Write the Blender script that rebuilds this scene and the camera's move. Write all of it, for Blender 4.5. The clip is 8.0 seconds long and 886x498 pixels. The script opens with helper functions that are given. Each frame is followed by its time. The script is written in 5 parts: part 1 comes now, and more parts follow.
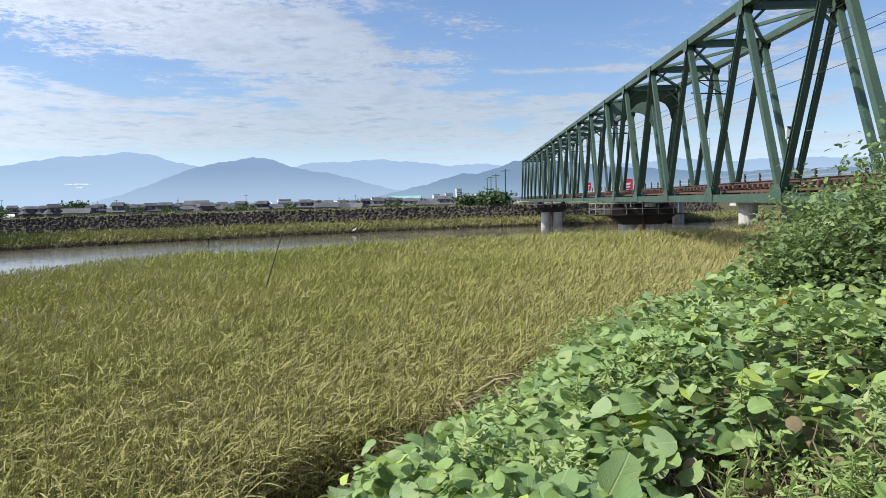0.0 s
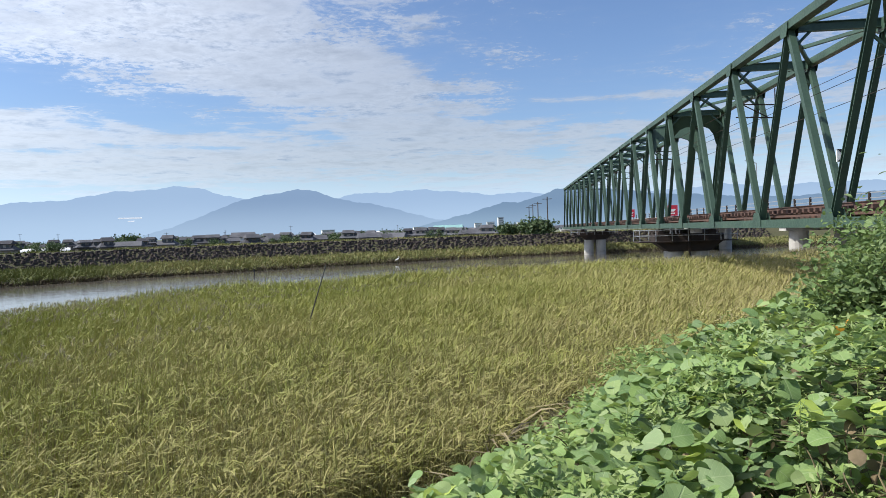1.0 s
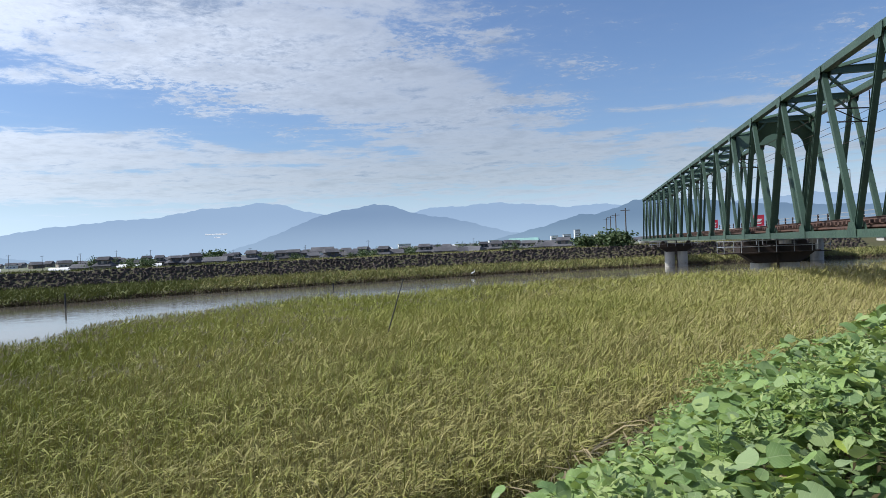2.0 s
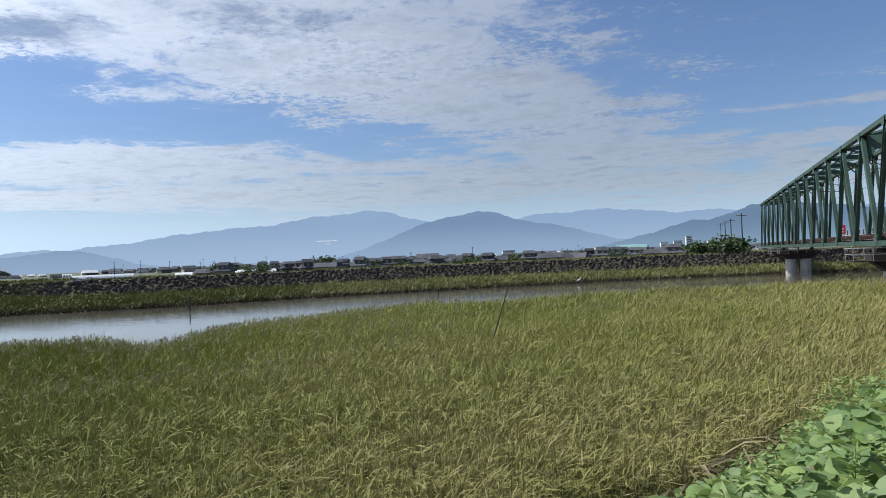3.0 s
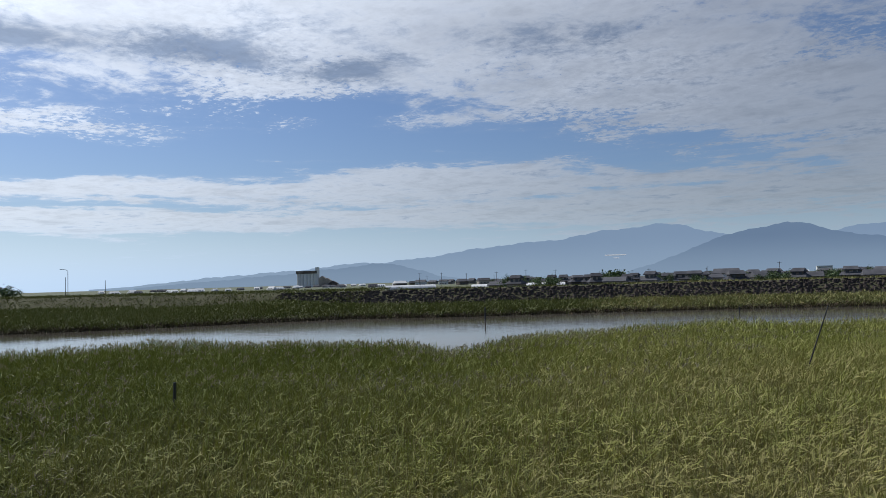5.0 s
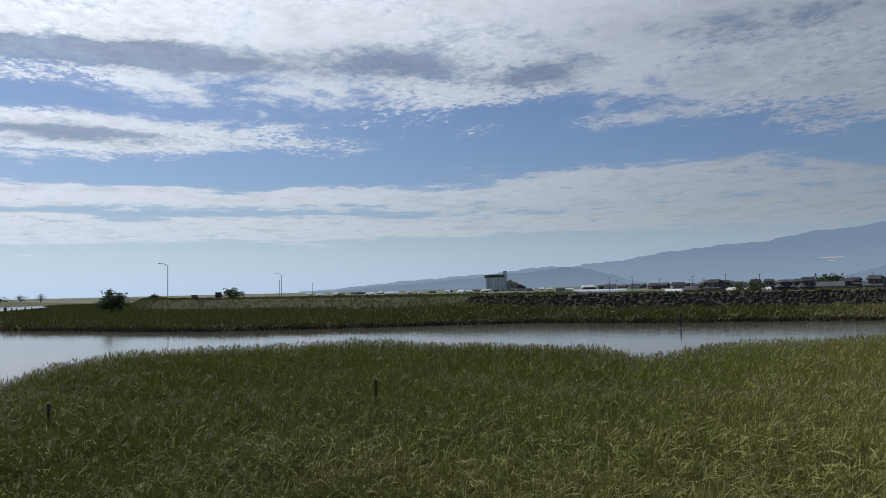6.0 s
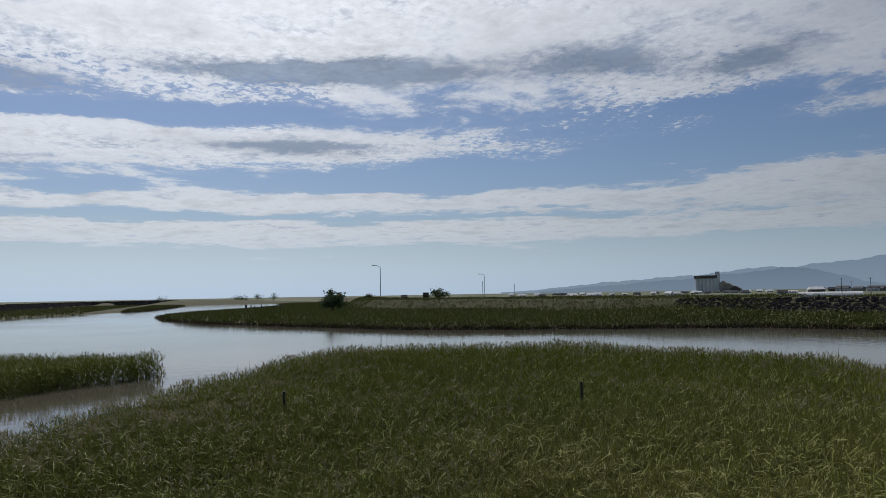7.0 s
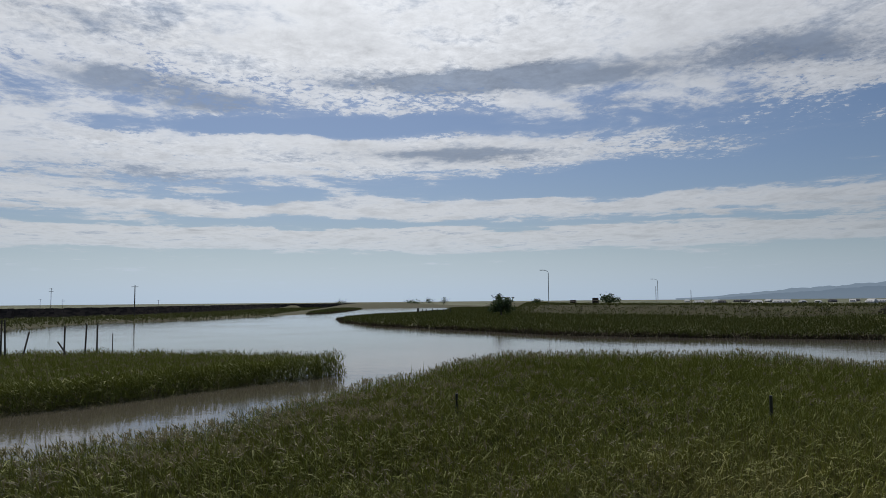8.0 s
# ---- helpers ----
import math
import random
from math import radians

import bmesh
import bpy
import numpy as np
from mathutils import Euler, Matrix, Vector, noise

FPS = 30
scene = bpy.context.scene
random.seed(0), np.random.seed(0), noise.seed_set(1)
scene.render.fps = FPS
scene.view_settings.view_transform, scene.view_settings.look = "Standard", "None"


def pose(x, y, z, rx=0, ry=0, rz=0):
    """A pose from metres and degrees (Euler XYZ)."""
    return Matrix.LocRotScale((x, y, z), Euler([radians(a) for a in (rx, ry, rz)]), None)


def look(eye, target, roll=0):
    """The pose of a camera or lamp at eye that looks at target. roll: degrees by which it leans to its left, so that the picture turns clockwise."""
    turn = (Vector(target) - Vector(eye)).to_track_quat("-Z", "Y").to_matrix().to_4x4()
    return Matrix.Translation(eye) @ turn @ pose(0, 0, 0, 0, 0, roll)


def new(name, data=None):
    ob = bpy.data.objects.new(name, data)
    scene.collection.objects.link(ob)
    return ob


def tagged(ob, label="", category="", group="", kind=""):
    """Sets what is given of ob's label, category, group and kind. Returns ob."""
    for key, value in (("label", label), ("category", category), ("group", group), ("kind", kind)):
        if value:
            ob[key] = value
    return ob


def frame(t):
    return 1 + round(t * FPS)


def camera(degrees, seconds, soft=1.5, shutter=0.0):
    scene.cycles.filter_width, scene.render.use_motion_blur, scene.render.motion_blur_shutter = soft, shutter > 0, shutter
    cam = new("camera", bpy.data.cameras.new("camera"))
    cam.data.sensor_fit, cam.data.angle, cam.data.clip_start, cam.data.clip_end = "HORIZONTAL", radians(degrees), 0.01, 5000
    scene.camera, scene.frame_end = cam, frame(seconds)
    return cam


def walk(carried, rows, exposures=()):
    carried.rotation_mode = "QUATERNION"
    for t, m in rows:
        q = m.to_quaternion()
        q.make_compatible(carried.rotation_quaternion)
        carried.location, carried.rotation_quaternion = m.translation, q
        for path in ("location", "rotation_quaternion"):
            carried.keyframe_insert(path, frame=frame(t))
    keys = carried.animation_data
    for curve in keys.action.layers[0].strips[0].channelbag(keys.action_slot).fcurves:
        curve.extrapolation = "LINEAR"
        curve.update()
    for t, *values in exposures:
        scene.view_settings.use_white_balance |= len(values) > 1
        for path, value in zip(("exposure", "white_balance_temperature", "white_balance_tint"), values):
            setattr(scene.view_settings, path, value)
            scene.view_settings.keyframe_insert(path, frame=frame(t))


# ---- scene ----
EYE, ARM = 5.1, 0.28
TURNS = [
    (0.0, -0.25, -4.02, -1.21),
    (0.5, 1.11, -2.75, -1.55),
    (1.0, 3.08, -1.59, -1.92),
    (1.5, 5.74, -0.73, -2.23),
    (3.0, 17.44, 0.59, -2.34),
    (3.5, 22.27, 0.96, -2.06),
    (4.0, 27.69, 1.43, -1.91),
    (5.5, 47.51, 2.92, -1.47),
    (6.0, 55.29, 3.19, -1.32),
    (6.5, 63.40, 3.38, -1.15),
    (7.0, 71.38, 3.59, -0.99),
    (7.5, 78.66, 3.85, -0.74),
    (8.0, 84.82, 4.15, -0.50),
]
cam = camera(63.78, 8.0, soft=0.6)


def held(yaw, pitch, roll):
    """The camera held out at arm's length by someone who turns on the spot."""
    a = radians(yaw)
    return pose(-ARM * math.sin(a), ARM * math.cos(a) - ARM, EYE, 90 + pitch, 0, yaw) @ pose(0, 0, 0, 0, 0, roll)


walk(cam, [(t, held(yaw, pitch, roll)) for t, yaw, pitch, roll in TURNS],
     exposures=[(0.0, 0.62, 6250, 10), (1.5, 0.44, 6150, 10), (3.5, 0.02, 6000, 10), (5.5, -0.46, 6150, 10), (7.0, -0.80, 6400, 10), (8.0, -0.88, 6550, 10)])

# ---- world and sun ----
SUN_AZ, SUN_EL = 98.0, 48.0      # azimuth counted to the left from +y


def nodes_of(owner):
    owner.use_nodes = True
    tree = owner.node_tree
    tree.nodes.clear()
    return tree


class Net:
    """Short hand for node trees."""

    def __init__(self, tree):
        self.t = tree

    def add(self, kind, operation=None, data_type=None, smooth=False):
        n = self.t.nodes.new(kind)
        if operation:
            n.operation = operation
        if data_type:
            n.data_type = data_type
        if smooth:
            n.interpolation_type = "SMOOTHSTEP"
        return n

    def plug(self, socket, v):
        if isinstance(v, bpy.types.NodeSocket):
            self.t.links.new(v, socket)
        elif v is not None:
            socket.default_value = v

    def math(self, op, a, b=None, c=None, clamp=False):
        n = self.add("ShaderNodeMath", operation=op)
        n.use_clamp = clamp
        for i, v in enumerate((a, b, c)):
            self.plug(n.inputs[i], v)
        return n.outputs[0]

    def noise(self, vec, scale, detail=3.0, rough=0.55, dist=0.0):
        n = self.add("ShaderNodeTexNoise")
        self.plug(n.inputs["Vector"], vec)
        n.inputs["Scale"].default_value, n.inputs["Detail"].default_value = scale, detail
        n.inputs["Roughness"].default_value, n.inputs["Distortion"].default_value = rough, dist
        return n.outputs["Fac"]

    def ramp(self, fac, lo, hi, a=0.0, b=1.0):
        n = self.add("ShaderNodeMapRange", smooth=True)
        for i, v in enumerate((fac, lo, hi, a, b)):
            self.plug(n.inputs[i], v)
        return n.outputs[0]

    def mix(self, fac, a, b):
        n = self.add("ShaderNodeMix", data_type="RGBA")
        self.plug(n.inputs[0], fac)
        for i, v in ((6, a), (7, b)):
            self.plug(n.inputs[i], (*v, 1.0) if isinstance(v, tuple) and len(v) == 3 else v)
        return n.outputs[2]

    def combine(self, x, y, z=0.0):
        n = self.add("ShaderNodeCombineXYZ")
        for i, v in enumerate((x, y, z)):
            self.plug(n.inputs[i], v)
        return n.outputs[0]


def make_sky():
    world = bpy.data.worlds.new("sky")
    scene.world = world
    tree = nodes_of(world)
    n = Net(tree)
    sky = n.add("ShaderNodeTexSky")
    sky.sky_type, sky.sun_disc = "NISHITA", False
    sky.sun_elevation, sky.sun_rotation = radians(SUN_EL), radians(-SUN_AZ)
    sky.air_density, sky.dust_density, sky.ozone_density = 1.0, 0.6, 2.0
    way = n.add("ShaderNodeTexCoord").outputs["Generated"]
    sep = n.add("ShaderNodeSeparateXYZ")
    n.plug(sep.inputs[0], way)
    x, y, z = sep.outputs
    deg = 180 / math.pi
    az0 = n.math("MULTIPLY", n.math("ARCTAN2", n.math("MULTIPLY", x, -1.0), y), deg)
    el0 = n.math("MULTIPLY", n.math("ARCSINE", z), deg)
    # the cloud sheets lie on a high plane
    up = n.math("MAXIMUM", z, 0.0)
    inv = n.math("DIVIDE", 1.0, n.math("ADD", up, 0.06))
    flat = n.combine(n.math("MULTIPLY", x, inv), n.math("MULTIPLY", y, inv))
    warp = n.math("SUBTRACT", n.noise(flat, 1.1, 5.0, 0.6), 0.5)
    warp2 = n.math("SUBTRACT", n.noise(flat, 0.55, 4.0, 0.6, 0.3), 0.5)
    az = n.math("ADD", az0, n.math("MULTIPLY", warp2, 11.0))
    el = n.math("ADD", el0, n.math("MULTIPLY", n.math("MULTIPLY", warp, n.math("ADD", 0.12, n.math("MULTIPLY", up, 1.2))), 8.0))

    def blob(a, e, wa, we, tilt=0.0):
        """A soft oval of the sky at azimuth a and elevation e, in degrees."""
        da, de = n.math("SUBTRACT", az, a), n.math("SUBTRACT", el, e)
        if tilt:
            de = n.math("SUBTRACT", de, n.math("MULTIPLY", da, tilt))
        da, de = n.math("DIVIDE", da, wa), n.math("DIVIDE", de, we)
        r = n.math("ADD", n.math("MULTIPLY", da, da), n.math("MULTIPLY", de, de))
        return n.math("POWER", 2.718, n.math("MULTIPLY", r, -1.0))

    def total(rows):
        out = None
        for w, *b in rows:
            term = n.math("MULTIPLY", blob(*b), w)
            out = term if out is None else n.math("ADD", out, term)
        return out

    cover = total(CLOUDS)
    fine = n.math("SUBTRACT", n.noise(flat, 2.4, 10.0, 0.66, 0.3), 0.5)
    ripple = n.math("SUBTRACT", n.noise(flat, 22.0, 6.0, 0.72, 0.4), 0.5)
    cells = n.math("MULTIPLY", ripple, n.ramp(n.noise(flat, 0.9, 3.0), 0.40, 0.62, 0.15, 1.0))
    # low down the sheets are seen edge on, as long streaks
    streak = n.math("SUBTRACT", n.noise(n.combine(n.math("MULTIPLY", az0, 0.055), n.math("MULTIPLY", el0, 0.95)), 1.0, 5.0, 0.6, 0.3), 0.5)
    cover = n.math("ADD", cover, n.math("MULTIPLY", streak, n.ramp(el0, 15.0, 7.0, 0.3, 1.9)))
    cells = n.math("MULTIPLY", cells, n.ramp(el0, 6.0, 13.0, 0.12, 1.0))
    soft = n.ramp(n.math("ADD", cover, n.math("MULTIPLY", fine, 1.5)), 0.0, 1.05)
    crisp = n.ramp(n.math("ADD", cover, n.math("ADD", n.math("MULTIPLY", fine, 2.2), n.math("MULTIPLY", cells, 2.3))), 0.30, 0.64)
    density = n.math("ADD", n.math("MULTIPLY", soft, 0.30), n.math("MULTIPLY", crisp, 0.66))
    puffs = n.math("SUBTRACT", n.noise(flat, 6.5, 7.0, 0.66, 0.5), 0.5)
    lumps = n.math("ADD", n.math("SUBTRACT", n.noise(flat, 2.3, 9.0, 0.64, 0.2), 0.5), n.math("MULTIPLY", puffs, 0.55))
    shade = n.math("ADD", total(GREYS), n.math("ADD", n.math("MULTIPLY", lumps, 2.6), n.math("MULTIPLY", cells, -1.1)))
    shade = n.ramp(shade, 0.0, 0.85)
    # brighter round the sun behind the cloud
    s = Vector((-math.sin(radians(SUN_AZ)) * math.cos(radians(SUN_EL)), math.cos(radians(SUN_AZ)) * math.cos(radians(SUN_EL)), math.sin(radians(SUN_EL))))
    dot = n.add("ShaderNodeVectorMath", operation="DOT_PRODUCT")
    n.plug(dot.inputs[0], way)
    dot.inputs[1].default_value = s
    near = n.math("POWER", n.math("MAXIMUM", dot.outputs["Value"], 0.0), 2.0)
    lit = n.math("MULTIPLY", n.math("ADD", 0.40, n.math("MULTIPLY", near, 1.25)), n.math("ADD", 1.0, n.math("ADD", n.math("MULTIPLY", lumps, 1.0), n.math("MULTIPLY", cells, 0.6))))
    white = n.mix(shade, (1.02, 1.06, 1.12), (0.37, 0.44, 0.56))
    bright = n.add("ShaderNodeVectorMath", operation="SCALE")
    n.plug(bright.inputs[0], white)
    n.plug(bright.inputs["Scale"], lit)
    blue = n.add("ShaderNodeVectorMath", operation="SCALE")
    n.plug(blue.inputs[0], sky.outputs[0])
    n.plug(blue.inputs["Scale"], n.math("ADD", SKY * 0.92, n.math("MULTIPLY", near, SKY * 0.22)))
    clear = n.add("ShaderNodeVectorMath", operation="MULTIPLY")
    n.plug(clear.inputs[0], blue.outputs[0])
    clear.inputs[1].default_value = (0.95, 1.0, 1.13)
    out = n.mix(n.math("MULTIPLY", density, n.math("ADD", 0.70, n.math("MULTIPLY", near, 0.38)), clamp=True), clear.outputs[0], bright.outputs[0])
    # thin haze low over the plain
    low = n.ramp(el0, 6.0, 0.0, 0.0, 0.86)
    veil = n.add("ShaderNodeVectorMath", operation="SCALE")
    veil.inputs[0].default_value = (0.50, 0.645, 0.82)
    n.plug(veil.inputs["Scale"], n.math("ADD", 0.94, n.math("MULTIPLY", near, 1.5)))
    out = n.mix(low, out, veil.outputs[0])
    bg = n.add("ShaderNodeBackground")
    n.plug(bg.inputs[0], out)
    bg.inputs[1].default_value = 1.0
    n.t.links.new(bg.outputs[0], n.add("ShaderNodeOutputWorld").inputs[0])


SKY = 0.09
# weight, azimuth, elevation, half width, half height, tilt
CLOUDS = [
    (0.62, 30, 17, 22, 5.0, -0.05), (0.9, 75, 20, 28, 5.0, 0.0), (0.9, 115, 24, 30, 9.0, 0.0),
    (0.8, 16, 13, 14, 3.5, 0.1), (0.8, 45, 24, 50, 5.0, 0.0), (0.8, 93, 11.5, 22, 2.0, 0.02),
    (0.55, 8, 10, 9, 3.0, 0.2), (0.85, 40, 8.2, 16, 0.9, 0.03), (1.35, 78, 7.3, 36, 0.75, 0.0), (0.85, 22, 5.6, 30, 1.9, 0.0), (1.3, 92, 4.9, 44, 0.75, 0.0), (-0.7, 90, 6.1, 15, 0.35, 0.0),
    (0.6, 80, 5.0, 34, 0.9, 0.0), (0.5, 120, 9, 20, 4.0, 0.0), (0.35, 53, 15.5, 9, 1.5, 0.0), (0.25, -12, 9.5, 6, 0.5, 0.0),
    (-1.25, 70, 9.3, 14, 0.9, 0.0), (-1.3, 96, 13.7, 11, 0.65, -0.03), (-0.8, 100, 7.9, 6, 0.45, 0.0), (-0.6, 50, 13.9, 9, 1.1, 0.0), (0.5, 80, 11.9, 18, 1.0, 0.0), (0.4, 41, 7.9, 9, 0.8, 0.0), (-0.4, 45, 11, 12, 1.0, 0.0), (-0.3, 10, 24, 6, 2, 0.0),
    (0.6, 0, 60, 360, 22, 0.0), (0.35, -20, 2.5, 30, 1.5, 0.0), (0.42, -26, 9, 15, 6.0, 0.0), (0.30, -6, 6, 12, 3.0, 0.0),
]
GREYS = [
    (1.5, 79, 17.3, 13, 0.9, 0.0), (0.9, 101, 15.2, 6, 0.7, 0.0), (0.9, 107, 16.3, 6, 0.7, 0.0), (1.0, 59.5, 18, 5, 1.1, 0.0), (1.0, 47.5, 16.8, 5, 1.0, 0.0), (0.8, 85, 11.7, 8, 0.6, 0.0), (0.5, 112, 20, 12, 2.0, 0.0),
    (0.5, 33, 19, 12, 1.5, 0.0), (0.4, 110, 9.5, 8, 1.0, 0.0),
]
make_sky()

sun = new("sun", bpy.data.lights.new("sun", "SUN"))
sun.data.energy, sun.data.angle, sun.data.color = 4.6, radians(1.0), (1.0, 0.94, 0.84)
sun.matrix_world = look((-120 * math.sin(radians(SUN_AZ)), 120 * math.cos(radians(SUN_AZ)), 120 * math.tan(radians(SUN_EL))), (0, 0, 0))


# ---- materials ----
def material(name, colour, second=None, scale=4.0, rough=0.7, metal=0.0, bump=0.0, island=0.0, obj=0.0, spec=0.4, fine=40.0, thin=0.0, stains=None):
    """A surface with variation at two scales; island and obj: how far pieces differ from one another."""
    m = bpy.data.materials.new(name)
    n = Net(nodes_of(m))
    where = n.add("ShaderNodeTexCoord").outputs["Object"]
    second = second or tuple(c * 0.7 for c in colour)
    big, small = n.noise(where, scale, 5.0), n.noise(where, fine, 3.0)
    fac = n.math("ADD", n.math("MULTIPLY", n.math("SUBTRACT", big, 0.5), 2.2), n.math("MULTIPLY", n.math("SUBTRACT", small, 0.5), 0.9))
    fac = n.math("ADD", fac, 0.5)
    if island:
        r = n.add("ShaderNodeNewGeometry").outputs["Random Per Island"]
        fac = n.math("ADD", fac, n.math("MULTIPLY", n.math("SUBTRACT", r, 0.5), island))
    if obj:
        r = n.add("ShaderNodeObjectInfo").outputs["Random"]
        fac = n.math("ADD", fac, n.math("MULTIPLY", n.math("SUBTRACT", r, 0.5), obj))
    fac = n.math("ADD", fac, 0.0, clamp=True)
    col = n.mix(fac, colour, second)
    if stains:
        tint, sc, lo, hi = stains
        col = n.mix(n.ramp(n.noise(where, sc, 6.0, 0.65), lo, hi), col, tint)
    bsdf = n.add("ShaderNodeBsdfPrincipled")
    n.plug(bsdf.inputs["Base Color"], col)
    bsdf.inputs["Metallic"].default_value = metal
    bsdf.inputs["Specular IOR Level"].default_value = spec
    n.plug(bsdf.inputs["Roughness"], n.ramp(small, 0.2, 0.8, max(rough - 0.1, 0.02), min(rough + 0.1, 1.0)))
    if bump:
        b = n.add("ShaderNodeBump")
        b.inputs["Strength"].default_value, b.inputs["Distance"].default_value = 0.6, bump
        n.plug(b.inputs["Height"], small)
        n.plug(bsdf.inputs["Normal"], b.outputs[0])
    out = n.add("ShaderNodeOutputMaterial")
    shader = bsdf.outputs[0]
    if thin:
        t = n.add("ShaderNodeBsdfTranslucent")
        n.plug(t.inputs[0], n.mix(0.5, col, tuple(min(1, c * 1.6) for c in colour)))
        mx = n.add("ShaderNodeMixShader")
        mx.inputs[0].default_value = thin
        n.t.links.new(shader, mx.inputs[1])
        n.t.links.new(t.outputs[0], mx.inputs[2])
        shader = mx.outputs[0]
    n.t.links.new(shader, out.inputs[0])
    return m


def reed_material(name, green, straw, dry, lean):
    """Reed leaves: green and straw in wide drifts, each leaf a little different. lean: how the dry drift grows towards the bank."""
    m = bpy.data.materials.new(name)
    n = Net(nodes_of(m))
    where = n.add("ShaderNodeTexCoord").outputs["Object"]
    sep = n.add("ShaderNodeSeparateXYZ")
    n.plug(sep.inputs[0], where)
    r = n.add("ShaderNodeNewGeometry").outputs["Random Per Island"]
    drift = n.noise(where, 0.13, 4.0, 0.6)
    patch = n.noise(where, 0.7, 3.0)
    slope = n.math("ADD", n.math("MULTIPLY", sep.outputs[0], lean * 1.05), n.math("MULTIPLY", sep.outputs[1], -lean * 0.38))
    f = n.math("ADD", n.math("MULTIPLY", n.math("SUBTRACT", drift, 0.5), 2.0), n.math("MULTIPLY", n.math("SUBTRACT", patch, 0.5), 1.4))
    f = n.math("ADD", n.math("ADD", f, n.math("ADD", slope, 0.55 if lean else 0.0)), n.math("MULTIPLY", n.math("SUBTRACT", r, 0.5), 1.3))
    col = n.mix(n.ramp(f, -0.5, 1.0), green, straw)
    r2 = n.math("FRACT", n.math("MULTIPLY", r, 17.31))
    col = n.mix(n.ramp(n.math("ADD", r2, n.math("MULTIPLY", slope, 0.5)), 0.8, 1.0, 0.0, 0.85), col, dry)
    # here and there a fresh yellow-green clump, and a dead reddish one
    fresh = n.ramp(n.noise(where, 0.9, 2.0, 0.5), 0.62, 0.74, 0.0, 0.6)
    col = n.mix(n.math("MULTIPLY", fresh, n.ramp(r2, 0.75, 0.2)), col, (green[0] * 1.75, green[1] * 1.6, green[2] * 1.3))
    dead = n.ramp(n.noise(n.combine(sep.outputs[1], sep.outputs[0]), 0.55, 3.0, 0.55), 0.66, 0.76, 0.0, 0.75)
    col = n.mix(n.math("MULTIPLY", dead, n.ramp(r2, 0.15, 0.6)), col, (0.21, 0.135, 0.085))
    # downstream the stand is a deep green, its backlit darkness painted in
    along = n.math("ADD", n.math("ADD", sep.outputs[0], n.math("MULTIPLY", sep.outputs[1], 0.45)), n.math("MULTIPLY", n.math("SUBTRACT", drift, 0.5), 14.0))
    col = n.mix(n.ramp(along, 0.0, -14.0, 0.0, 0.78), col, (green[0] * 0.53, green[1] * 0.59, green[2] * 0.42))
    bsdf = n.add("ShaderNodeBsdfPrincipled")
    n.plug(bsdf.inputs["Base Color"], col)
    bsdf.inputs["Roughness"].default_value, bsdf.inputs["Specular IOR Level"].default_value = 0.6, 0.10
    t = n.add("ShaderNodeBsdfTranslucent")
    n.plug(t.inputs[0], col)
    mx = n.add("ShaderNodeMixShader")
    mx.inputs[0].default_value = 0.12
    n.t.links.new(bsdf.outputs[0], mx.inputs[1])
    n.t.links.new(t.outputs[0], mx.inputs[2])
    n.t.links.new(mx.outputs[0], n.add("ShaderNodeOutputMaterial").inputs[0])
    return m


